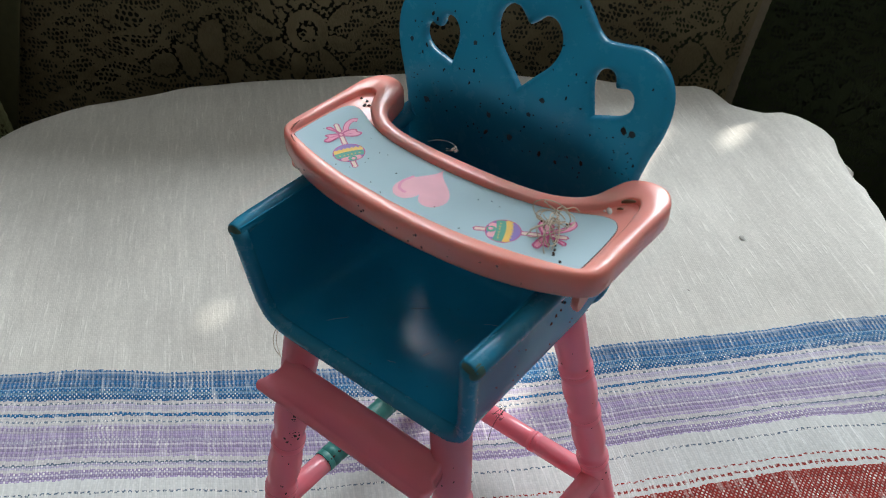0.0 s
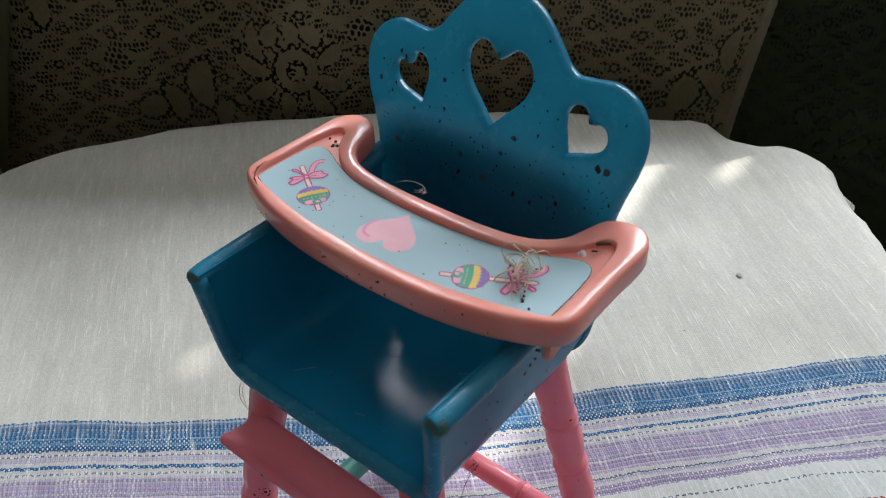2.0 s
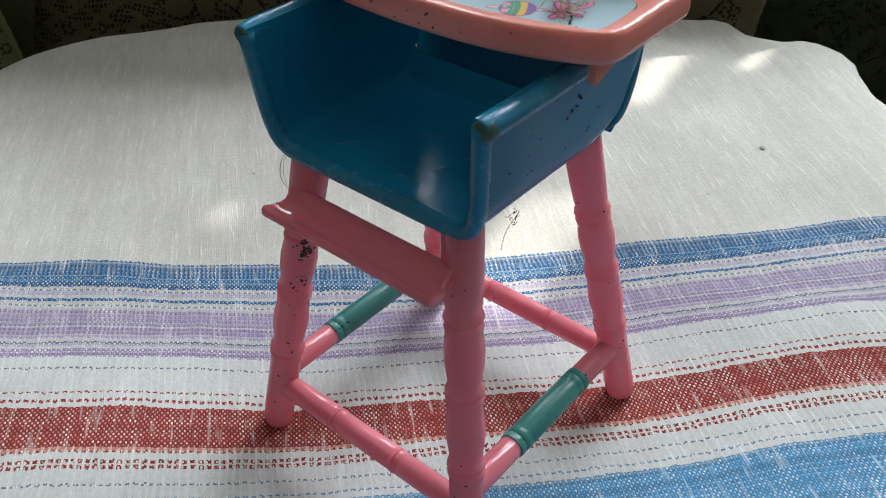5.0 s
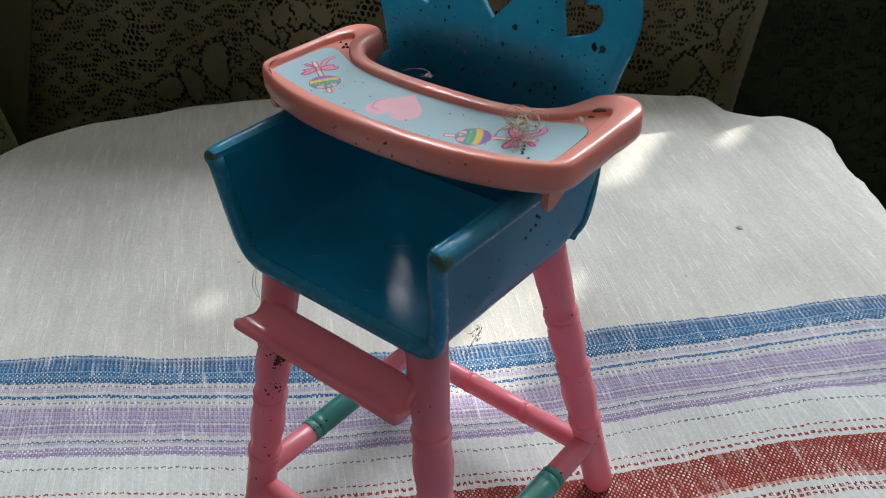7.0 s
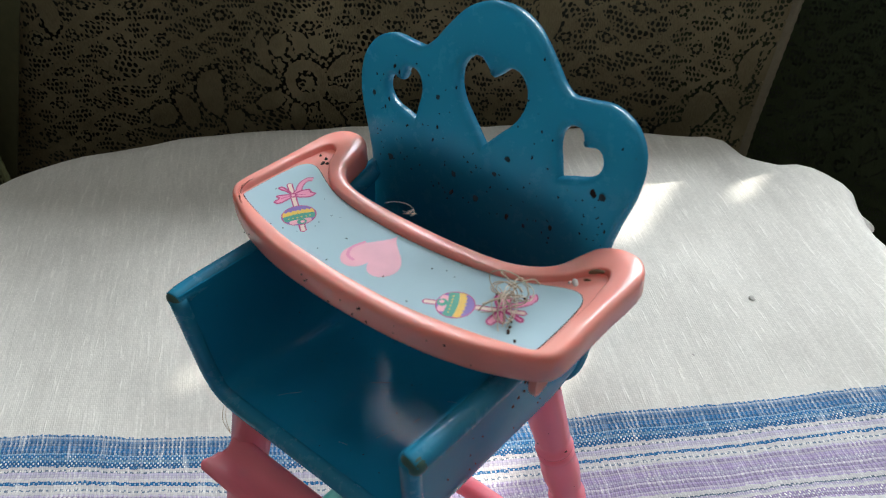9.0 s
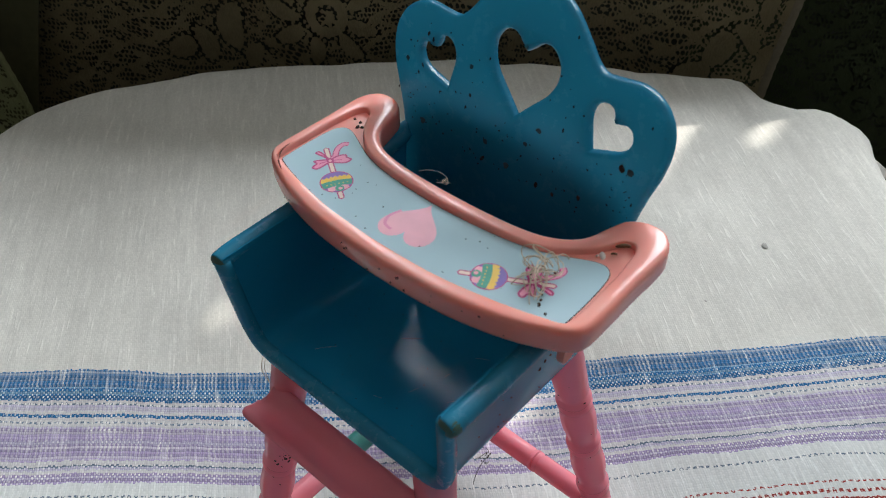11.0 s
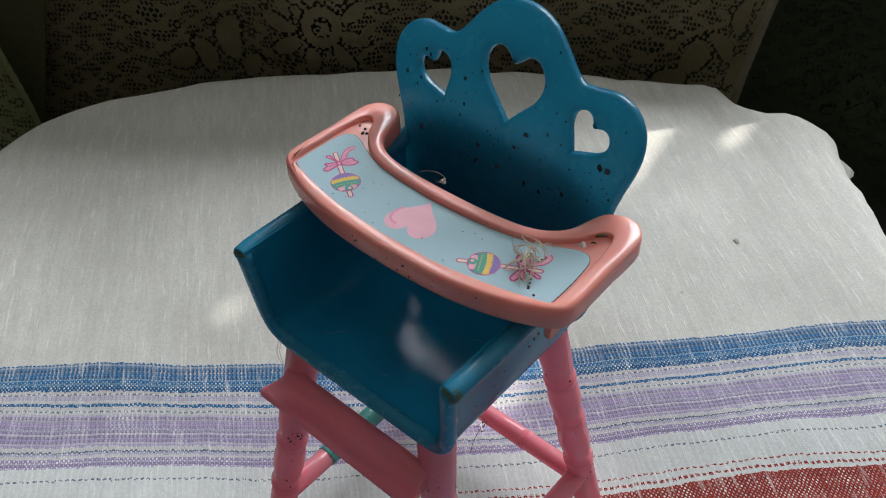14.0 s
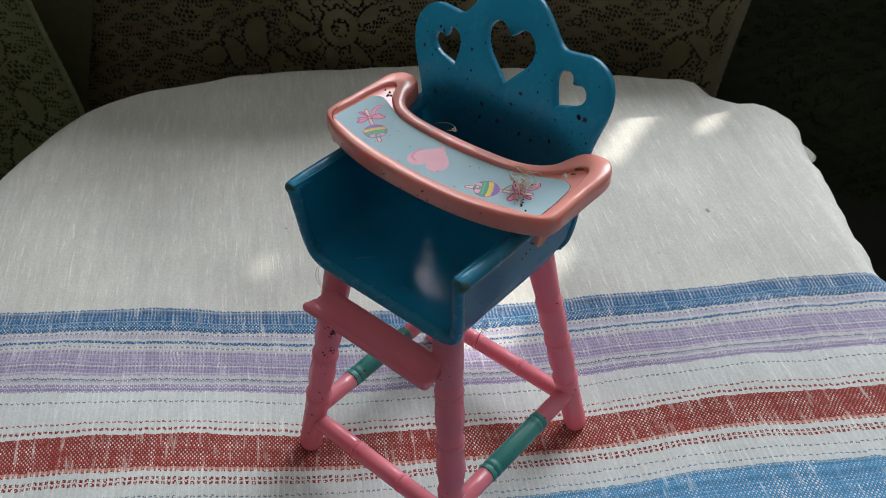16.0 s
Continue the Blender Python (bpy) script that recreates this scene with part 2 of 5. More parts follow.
def lace_material(name, tone, dense):
    """Knitted cotton yarn of curtain lace: fine upright thread grain, denser stitching where it catches more light, slight greying."""
    g = Graph(name)
    p = g.coords()
    x, y, z = g.split(p)
    thread = g.noise(g.join(g.math("MULTIPLY", x, 2600.0), y, g.math("MULTIPLY", z, 600.0)), 1.0, 3)
    colour = g.mix(g.range(thread, 0.3, 0.7), tuple(c * 0.70 for c in tone), tone)
    colour = g.mix(g.range(g.noise(p, 34.0, 3), 0.42, 0.68, 0.0, 0.65), colour, dense)
    colour = g.mix(g.range(g.noise(p, 9.0, 2), 0.4, 0.7, 0.0, 0.4), colour, tuple(c * 0.7 for c in tone))
    g.bump(thread, 0.5, 0.0004)
    return g.set(Base_Color=colour, Roughness=0.9, Specular_IOR_Level=0.1)


BLUE = plastic("blue_plastic", (0.006, 0.180, 0.365), (0.012, 0.225, 0.43), 0.115, 0.8, through_light=0.15, inner=(0.01, 0.24, 0.42), gloss=0.24)
SEAT_BLUE = plastic("thin_blue_plastic", (0.009, 0.225, 0.40), (0.015, 0.275, 0.47), 0.15, 0.8, through_light=0.20, inner=(0.02, 0.36, 0.55), gloss=0.16)
# Dusty backrest blue; its backlit look is put into the dark base and pale inner.
BLUE_DUSTY_BACKLIT = plastic("dusty_backlit_blue_plastic", (0.015, 0.150, 0.27), (0.024, 0.195, 0.325), 0.22, 0.6, through_light=0.43, inner=(0.12, 0.56, 0.69), gloss=0.45, depth=(0.001, 0.0025, 0.003), soft=0.15)
CORAL = plastic("coral_plastic", (0.93, 0.345, 0.288), (0.95, 0.40, 0.35), 0.16, 0.5, (0.12, 0.05, 0.03), 0.09, (0.95, 0.36, 0.25), 0.42, depth=(0.005, 0.0016, 0.0012), soft=0.35)
PINK = plastic("pink_plastic", (0.87, 0.275, 0.335), (0.90, 0.33, 0.39), 0.10, 0.5, (0.10, 0.04, 0.03), 0.30, (0.95, 0.34, 0.42), depth=(0.004, 0.0012, 0.0014), soft=0.28)
LIP = plastic("pale_blue_plastic", (0.018, 0.24, 0.415), (0.034, 0.30, 0.47), 0.22, 0.6, through_light=0.22, inner=(0.05, 0.42, 0.55))
TEAL = plastic("teal_plastic", (0.045, 0.26, 0.23), (0.07, 0.32, 0.28), 0.30, 0.6)
CLOTH = tablecloth_material()
LACE = lace_material("cream_lace", (0.178, 0.152, 0.090), (0.245, 0.208, 0.128))
LACE_SIDE = lace_material("greenish_lace", (0.205, 0.225, 0.115), (0.25, 0.265, 0.145))
# The far throw's shade is put into this darker lace colour.
LACE_FAR = lace_material("shaded_green_lace", (0.037, 0.051, 0.027), (0.049, 0.063, 0.035))
SOFA = plain("dark_upholstery", (0.026, 0.031, 0.023), 0.95, 300.0, 0.35)
PLASTER = plain("wall_paint", (0.30, 0.285, 0.25), 0.85, 25.0, 0.08)
OLIVE = plain("olive_cloth", (0.060, 0.060, 0.026), 0.95, 250.0, 0.3)
WOOD = plain("floor_wood", (0.16, 0.09, 0.05), 0.5, 40.0, 0.3)
CEILING = plain("ceiling_paint", (0.74, 0.73, 0.70), 0.9, 25.0, 0.05)
FRAME = plain("window_paint", (0.7, 0.68, 0.63), 0.5, 80.0, 0.08)
DRAPE = plain("curtain_fabric", (0.30, 0.24, 0.17), 0.95, 200.0, 0.2)
SHEER = plastic("sheer_curtain", (0.62, 0.60, 0.55), (0.66, 0.64, 0.59), 0.8, 0.0, through_light=0.5, inner=(0.62, 0.62, 0.60), gloss=0.0)
DIRT = plain("dry_dirt", (0.022, 0.016, 0.013), 0.9, 900.0, 0.5)
STRAW = plain("dry_fibre", (0.66, 0.56, 0.42), 0.7, 900.0, 0.4)
WISP = plain("pale_thread", (0.55, 0.50, 0.42), 0.8, 900.0, 0.2)
PAPER = plain("sticker_paper", (0.36, 0.53, 0.60), 0.5, 120.0, 0.05, 0.05, 0.0003)
INK_PINK = plain("ink_pink", (0.80, 0.26, 0.43), 0.4, 400.0, 0.1, 0.02, 0.0002)
INK_ROSE = plain("ink_rose", (0.80, 0.37, 0.46), 0.4, 160.0, 0.16, 0.02, 0.0002)
INK_CREAM = plain("ink_cream", (0.80, 0.62, 0.55), 0.4, 400.0, 0.1, 0.02, 0.0002)
INK_PURPLE = plain("ink_purple", (0.19, 0.10, 0.42), 0.4, 400.0, 0.1, 0.02, 0.0002)
INK_YELLOW = plain("ink_yellow", (0.80, 0.50, 0.05), 0.4, 400.0, 0.1, 0.02, 0.0002)
INK_GREEN = plain("ink_green", (0.02, 0.30, 0.20), 0.4, 400.0, 0.1, 0.02, 0.0002)
INK_LINE = plain("ink_outline", (0.46, 0.03, 0.17), 0.4, 400.0, 0.1, 0.02, 0.0002)

# ---- geometry helpers; shapes of the toy are written in millimetres ----
MM = 0.001


def part(name, bm, material, parent=None, label="", angle=40.0, scale=MM):
    """One bmesh as one mesh object, under a thing or a part."""
    me = bpy.data.meshes.new(name)
    bmesh.ops.recalc_face_normals(bm, faces=bm.faces[:])
    for v in bm.verts:
        v.co *= scale
    bm.to_mesh(me)
    bm.free()
    for p in me.polygons:
        p.use_smooth = True
    me.set_sharp_from_angle(angle=radians(angle))
    for m in (material if isinstance(material, (list, tuple)) else [material]):
        me.materials.append(m)
    ob = new(name, me)
    ob.parent = parent
    return tagged(ob, label)


def loft(bm, rings, closed=True, caps=True, mat=0):
    """Quads between rings of points; closed: each ring is a loop."""
    vs = [[bm.verts.new(p) for p in r] for r in rings]
    for a, b in zip(vs, vs[1:]):
        n = len(a)
        for i in range(n if closed else n - 1):
            j = (i + 1) % n
            f = bm.faces.new((a[i], a[j], b[j], b[i]))
            f.material_index = mat
    if caps and closed:
        for r in (vs[0], vs[-1]):
            bm.faces.new(r).material_index = mat
    return vs


def basis(way):
    way = Vector(way).normalized()
    side = way.cross(Vector((0, 0, 1)) if abs(way.z) < 0.9 else Vector((0, 1, 0))).normalized()
    return way, side, way.cross(side)


def lathe(bm, p0, p1, profile, segs=24, mat=0):
    """A turned rod from p0 to p1; profile: (share of the length, radius)."""
    p0, p1 = Vector(p0), Vector(p1)
    way, side, up = basis(p1 - p0)
    rings = []
    for f, r in profile:
        c = p0.lerp(p1, f)
        rings.append([c + (side * math.cos(a) + up * math.sin(a)) * r for a in (2 * math.pi * k / segs for k in range(segs))])
    loft(bm, rings, mat=mat)


def tube(bm, pts, radius, segs=8, mat=0):
    """A round thread or rod along points; radius may be a list."""
    pts = [Vector(p) for p in pts]
    rings = []
    for i, p in enumerate(pts):
        way, side, up = basis(pts[min(i + 1, len(pts) - 1)] - pts[max(i - 1, 0)])
        if rings:
            side = (last_side - way * last_side.dot(way)).normalized()
            up = way.cross(side)
        last_side = side
        r = radius[i] if isinstance(radius, (list, tuple)) else radius
        rings.append([p + (side * math.cos(a) + up * math.sin(a)) * r for a in (2 * math.pi * k / segs for k in range(segs))])
    loft(bm, rings, mat=mat)


def spline(pts, per=6, closed=False):
    """Points along a Catmull-Rom curve."""
    pts = [Vector(p) for p in pts]
    n = len(pts)
    out = []
    for i in range(n if closed else n - 1):
        p0, p1, p2, p3 = (pts[(i + k) % n] if closed else pts[min(max(i + k, 0), n - 1)] for k in (-1, 0, 1, 2))
        for k in range(per):
            t = k / per
            out.append(0.5 * ((2 * p1) + (p2 - p0) * t + (2 * p0 - 5 * p1 + 4 * p2 - p3) * t * t + (3 * p1 - p0 - 3 * p2 + p3) * t ** 3))
    if not closed:
        out.append(pts[-1])
    return out


def mirrored(half):
    """A closed outline from its half with x >= 0, from the bottom of the middle line round to its top."""
    left = [(-x, y) for x, y in reversed(half) if x > 1e-6]
    return list(half) + left


def box(bm, x0, x1, y0, y1, z0, z1, bevel=0.0, segs=2, mat=0):
    vs = bmesh.ops.create_cube(bm, size=1.0)["verts"]
    for v in vs:
        v.co = Vector(((x0 + x1) / 2 + v.co.x * (x1 - x0), (y0 + y1) / 2 + v.co.y * (y1 - y0), (z0 + z1) / 2 + v.co.z * (z1 - z0)))
    if bevel:
        es = list({e for v in vs for e in v.link_edges})
        bmesh.ops.bevel(bm, geom=es, offset=bevel, segments=segs, affect="EDGES", profile=0.5)
    return vs


def sheet_solid(me_ob, thickness, bevel=0.0, offset=-1.0):
    m = me_ob.modifiers.new("thickness", "SOLIDIFY")
    m.thickness, m.offset, m.use_even_offset = thickness, offset, True
    if bevel:
        b = me_ob.modifiers.new("rounding", "BEVEL")
        b.width, b.segments, b.limit_method, b.angle_limit = bevel, 3, "ANGLE", radians(50)


def plate(outline_2d, holes, thick, bevel):
    """A flat plate with holes and rounded edges, from closed outlines; its middle lies at z = 0."""
    cu = bpy.data.curves.new("plate", "CURVE")
    cu.dimensions, cu.fill_mode = "2D", "BOTH"
    cu.extrude, cu.bevel_depth, cu.bevel_resolution, cu.offset = thick / 2 - bevel, bevel, 4, -bevel
    for o in [outline_2d] + holes:
        sp = cu.splines.new("POLY")
        sp.points.add(len(o) - 1)
        for q, p in zip(sp.points, o):
            q.co = (p[0], p[1], 0, 1)
        sp.use_cyclic_u = True
    ob = new("plate", cu)
    bpy.context.view_layer.update()
    me = bpy.data.meshes.new_from_object(ob)
    bpy.data.objects.remove(ob)
    bm = bmesh.new()
    bm.from_mesh(me)
    bpy.data.meshes.remove(me)
    bmesh.ops.remove_doubles(bm, verts=bm.verts[:], dist=0.001)
    return bm


# ---- room: the window wall, the other walls, floor and ceiling close the place ----
FLOOR_Z, CEIL_Z, RX0, RX1, RY0 = -0.48, 2.02, -1.7, 1.9, -2.2


def room():
    def slab(name, x0, x1, y0, y1, z0, z1, mat, label, category):
        bm = bmesh.new()
        box(bm, x0, x1, y0, y1, z0, z1)
        return tagged(part(name, bm, mat, None, label, scale=1.0), "", category, kind="structure")

    slab("floor", RX0 - 0.1, RX1 + 0.1, RY0 - 0.1, WIN_Y + 0.12, FLOOR_Z - 0.1, FLOOR_Z, WOOD, "dark brown wooden floor of the dim room", "floor")
    slab("ceiling", RX0 - 0.1, RX1 + 0.1, RY0 - 0.1, WIN_Y + 0.12, CEIL_Z, CEIL_Z + 0.1, CEILING, "plain painted ceiling over the dim room", "ceiling")
    slab("wall_west", RX0 - 0.1, RX0, RY0, WIN_Y, FLOOR_Z, CEIL_Z, PLASTER, "plain beige painted wall in the shade", "wall")
    slab("wall_east", RX1, RX1 + 0.1, RY0, WIN_Y, FLOOR_Z, CEIL_Z, PLASTER, "plain beige painted wall in the shade", "wall")
    slab("wall_south", RX0 - 0.1, RX1 + 0.1, RY0 - 0.1, RY0, FLOOR_Z, CEIL_Z, PLASTER, "plain beige painted wall facing the window", "wall")
    bm = bmesh.new()
    y0, y1 = WIN_Y, WIN_Y + 0.12
    box(bm, RX0 - 0.1, WIN_X0, y0, y1, FLOOR_Z, CEIL_Z)
    box(bm, WIN_X1, RX1 + 0.1, y0, y1, FLOOR_Z, CEIL_Z)
    box(bm, WIN_X0, WIN_X1, y0, y1, FLOOR_Z, WIN_Z0)
    box(bm, WIN_X0, WIN_X1, y0, y1, WIN_Z1, CEIL_Z)
    tagged(part("wall_north", bm, PLASTER, None, "beige painted wall with a window opening", scale=1.0), "", "wall", kind="structure")
    win = tagged(new("window_1"), "white painted wooden window letting in daylight", "window", kind="structure")
    for n, (x0, x1, z0, z1) in enumerate(((WIN_X0, WIN_X0 + 0.04, WIN_Z0, WIN_Z1), (WIN_X1 - 0.04, WIN_X1, WIN_Z0, WIN_Z1),
                                          (WIN_X0 + 0.04, WIN_X1 - 0.04, WIN_Z0, WIN_Z0 + 0.04), (WIN_X0 + 0.04, WIN_X1 - 0.04, WIN_Z1 - 0.04, WIN_Z1))):
        bm = bmesh.new()
        box(bm, x0, x1, y0 + 0.03, y0 + 0.08, z0, z1, 0.004)
        part("window_frame", bm, FRAME, win, scale=1.0)


room()


# ---- the stool with its cloth ----
CX, CY, HALF, POWER = 0.006, 0.060, 0.191, 3.0      # middle, half width and squareness of the stool's top


def cloth_rise(x, y):
    """Height of the cushioned top: pressed down under the toy, swelling towards the rim."""
    d = max(math.hypot(x - 0.021, y - 0.026) - 0.040, 0.0)
    return 0.015 * (1 - math.exp(-((d / 0.075) ** 1.3)))


def cloth_point(ang, r):
    """A point of the cloth: r = 1 is the outline of the top, beyond it the cloth hangs down."""
    c, s = math.cos(ang), math.sin(ang)
    k = HALF / (abs(c) ** POWER + abs(s) ** POWER) ** (1 / POWER)
    k *= 1 + 0.014 * noise.noise(Vector((c * 9, s * 9, 7))) + (0.012 * noise.noise(Vector((c * 24, s * 24, 2))) if c > 0.3 and s > 0 else 0.0)
    deg = math.degrees(math.atan2(s, c))
    k *= 1 - 0.060 * math.exp(-((deg - 17) / 15) ** 2) + 0.055 * math.exp(-((deg - 39.5) / 4.5) ** 2)   # tucked in at one side, a loose flap by the corner
    k *= 1 + 0.034 * math.exp(-((deg - 53.5) / 4.5) ** 2) + 0.034 * math.exp(-((deg - 138) / 16) ** 2)   # and fuller at the two far corners
    rr = min(r, 1.0)
    x, y = CX + c * k * rr, CY + s * k * rr
    z = cloth_rise(x, y) - 0.0012 * math.exp(-((x + 0.08) / 0.05) ** 2 - ((y - 0.23) / 0.06) ** 2)
    z += 0.0022 * math.exp(-((x - 0.152) / 0.016) ** 2 - ((y - 0.192) / 0.020) ** 2) - 0.0010 * math.exp(-((x - 0.128) / 0.010) ** 2 - ((y - 0.196) / 0.020) ** 2)   # a rumpled fold by the far corner
    if rr > 0.91:
        z -= 0.018 * ((rr - 0.91) / 0.09) ** 2.6
    if r > 1.0:
        drop = (r - 1.0)
        fold = math.sin(ang * 17) * 0.6 + math.sin(ang * 29 + 1.3) * 0.4
        out = 0.004 + 0.030 * drop * (1 + fold)
        x, y, z = x + c * out, y + s * out, z - 0.22 * drop
    ripple = noise.noise(Vector((x * 22, y * 22, 0))) * 0.0021 + noise.noise(Vector((x * 60, y * 60, 3))) * 0.0006
    near = min(1.0, max(0.0, (math.hypot(x - 0.021, y - 0.026) - 0.05) / 0.03))
    return Vector((x, y, z + ripple * near))


def stool_and_cloth():
    stool = tagged(new("stool"), "low padded stool hidden under a striped linen cloth", "stool")
    bm = bmesh.new()
    rings = []
    for r, dz in ((0.02, -0.012), (0.6, -0.012), (0.84, -0.013), (0.93, -0.022), (0.955, -0.05), (0.95, -0.075), (0.02, -0.075)):
        ring = []
        for k in range(72):
            a = 2 * math.pi * k / 72
            c, s = math.cos(a), math.sin(a)
            w = HALF / (abs(c) ** POWER + abs(s) ** POWER) ** (1 / POWER)
            ring.append((CX + c * w * r, CY + s * w * r, dz))
        rings.append(ring)
    loft(bm, rings)
    part("cushion", bm, SOFA, stool, scale=1.0)
    for sx in (-1, 1):
        for sy in (-1, 1):
            bm = bmesh.new()
            lathe(bm, (CX + sx * 0.12, CY + sy * 0.12, -0.075), (CX + sx * 0.14, CY + sy * 0.14, FLOOR_Z), [(0, 0.022), (0.5, 0.019), (1, 0.014)], 16)
            part("leg", bm, WOOD, stool, scale=1.0)
    bm = bmesh.new()
    rad = [0.0] + [0.04 * k for k in range(1, 21)] + [0.82, 0.84, 0.86, 0.88, 0.90, 0.92, 0.94, 0.96, 0.975, 0.99, 1.0, 1.05, 1.15, 1.3, 1.5]
    n = 240
    mid = bm.verts.new(cloth_point(0, 0))
    last = None
    for r in rad[1:]:
        ring = [bm.verts.new(cloth_point(2 * math.pi * k / n, r)) for k in range(n)]
        for k in range(n):
            if last is None:
                bm.faces.new((mid, ring[k], ring[(k + 1) % n]))
            else:
                bm.faces.new((last[k], ring[k], ring[(k + 1) % n], last[(k + 1) % n]))
        last = ring
    cloth = part("tablecloth", bm, CLOTH, None, "off-white linen cloth with blue, lilac and red woven stripes", scale=1.0, angle=180)
    tagged(cloth, "", "tablecloth")
    bm = bmesh.new()
    rows = []
    for j in range(11):                                   # a doubled corner of the cloth sticking out under the edge
        f = j / 10
        w = 0.015 * (1 - (2 * f - 1) ** 4) ** 0.5
        rows.append([(0.170 + w * i / 8 + 0.003 * math.sin(f * 5), 0.183 + 0.030 * f, -0.0035 - 0.0045 * (i / 8) ** 2 + 0.0012 * math.sin(i * 0.9 + f * 4)) for i in range(9)])
    loft(bm, rows, closed=False, caps=False)
    tab = part("folded_corner", bm, CLOTH, cloth, "small folded corner sticking out below the edge", scale=1.0, angle=180)
    sheet_solid(tab, 0.0006)


stool_and_cloth()


# ---- the sofa back behind it with its lace throw, and the unseen curtain added at the window ----
def lace_y(x, z):
    """The hanging lace: loose folds, bulging a little forward higher up."""
    y = 0.260 - 0.10 * min(max(z, 0.0), 0.08) + 0.0025 * math.sin(x * 38 + z * 6) + 0.0018 * math.sin(x * 71 + 2 - z * 9)
    return y + 0.0016 * noise.noise(Vector((x * 30, z * 12, 1)))


def waves(u, w, size, seed):
    """A smooth random field of about -1 to 1."""
    rng = np.random.RandomState(seed)
    f = np.zeros_like(u)
    for _ in range(7):
        a, k, ph = rng.uniform(0, 2 * math.pi), rng.uniform(0.6, 1.6) * 2 * math.pi / size, rng.uniform(0, 2 * math.pi)
        f += np.sin((u * math.cos(a) + w * math.sin(a)) * k + ph)
    return f / 3.2


def lace_field(u, w, petals, rings, seed):
    """Yarn (above 0) and holes (below 0) of the lace, in millimetres: a lattice of diamonds filled with upright slits, wheels of eyelets in some, solid petals."""
    A, P = 18.0, 11.5
    fu, fw = u, w
    u = u + 1.8 * waves(u, w, 42.0, seed) + 0.35 * waves(u, w, 7.0, seed + 1)
    w = w + 0.10 * u + 2.2 * waves(u, w, 52.0, seed + 2) + 0.3 * waves(u, w, 6.0, seed + 3)
    a, b = u / A + w / P, u / A - w / P
    ia, ib = np.floor(a), np.floor(b)
    fa, fb = a - ia - 0.5, b - ib - 0.5
    lens = 1.0 - np.maximum(np.abs(fa), np.abs(fb)) / 0.39 + 0.25 * waves(u, w, 11.0, seed + 4)
    hz = w / 2.6
    hx = u / 1.85 + 0.5 * np.mod(np.floor(hz), 2)
    dx, dz = (hx - np.floor(hx) - 0.5) * 1.85, (hz - np.floor(hz) - 0.5) * 2.6
    wide = 0.66 + 0.16 * waves(u, w, 4.0, seed + 5)
    slit = 1.0 - (dx / wide) ** 2 - (dz / 1.15) ** 2
    hole = np.minimum(lens * 3.0, slit)
    ru, rw = (fa + fb) * A / 2, (fa - fb) * P / 2
    rd, ang = np.hypot(ru, rw), np.arctan2(rw, ru)
    wheel = 0.5 * np.cos(6 * ang) + 0.5 - ((rd - 1.9) / 0.85) ** 2
    hole = np.where((np.mod(ia + 2 * ib, 3) == 0) & (rd < 3.1), wheel, hole)
    dots = np.sin(fu * 1.9 + np.sin(fw * 0.9)) * np.sin(fw * 1.4 + 1.3 * np.sin(fu * 0.5)) + 0.10
    best = np.full_like(u, -9.0)
    for cx, cz, a, b, turn in petals:
        c, d = math.cos(radians(turn)), math.sin(radians(turn))
        p, q = (fu - cx) * c + (fw - cz) * d, (fw - cz) * c - (fu - cx) * d
        bend = q - 0.02 * p * p * (1 if turn % 2 else -1)
        best = np.maximum(best, 1.0 - (p / a) ** 2 - (bend / b) ** 2)
    for cx, cz, a, b, inner in rings:
        r = np.hypot((fu - cx) / a, (fw - cz) / b)
        best = np.maximum(best, np.where(r > inner, (1.0 - r) * 4, (r - inner) * 4))
    hole = np.where(best > 0, -np.minimum(best * 3, 1.0), np.where(best > -0.7, np.minimum(dots, -best * 4), hole))
    return -hole


def lace_sheet(name, u0, u1, w0, w1, dy, mat, label, petals, rings, seed, edge, step=0.5):
    """Lace cut out as real yarn and real holes: the field's outline is followed through every cell of a fine grid. edge(x, z): how far inside its border."""
    nu, nw = int((u1 - u0) / step), int((w1 - w0) / step)
    gu, gw = np.meshgrid(u0 + step * np.arange(nu + 1), w0 + step * np.arange(nw + 1))
    f = np.minimum(lace_field(gu, gw, petals, rings, seed), edge(gu * MM, gw * MM) * 1000.0)
    f = np.where(np.abs(f) < 0.02, 0.02, f)
    verts, faces, known = [], [], {}

    def vert(key, u, w):
        if key not in known:
            x, z = u * MM, w * MM
            known[key] = len(verts)
            verts.append((x, lace_y(x, z) + dy, z))
        return known[key]

    inside = f > 0
    count = inside[:-1, :-1].astype(int) + inside[:-1, 1:] + inside[1:, :-1] + inside[1:, 1:]
    for j, i in zip(*np.nonzero(count)):
        corners = ((j, i), (j, i + 1), (j + 1, i + 1), (j + 1, i))
        poly = []
        for a, b in zip(corners, corners[1:] + corners[:1]):
            if inside[a]:
                poly.append(vert(a, gu[a], gw[a]))
            if inside[a] != inside[b]:
                t = f[a] / (f[a] - f[b])
                poly.append(vert((min(a, b), max(a, b)), gu[a] + (gu[b] - gu[a]) * t, gw[a] + (gw[b] - gw[a]) * t))
        if len(poly) > 2:
            faces.append(poly)
    me = bpy.data.meshes.new(name)
    me.from_pydata(verts, [], faces)
    for p in me.polygons:
        p.use_smooth = True
    me.materials.append(mat)
    return tagged(new(name, me), label, "lace")


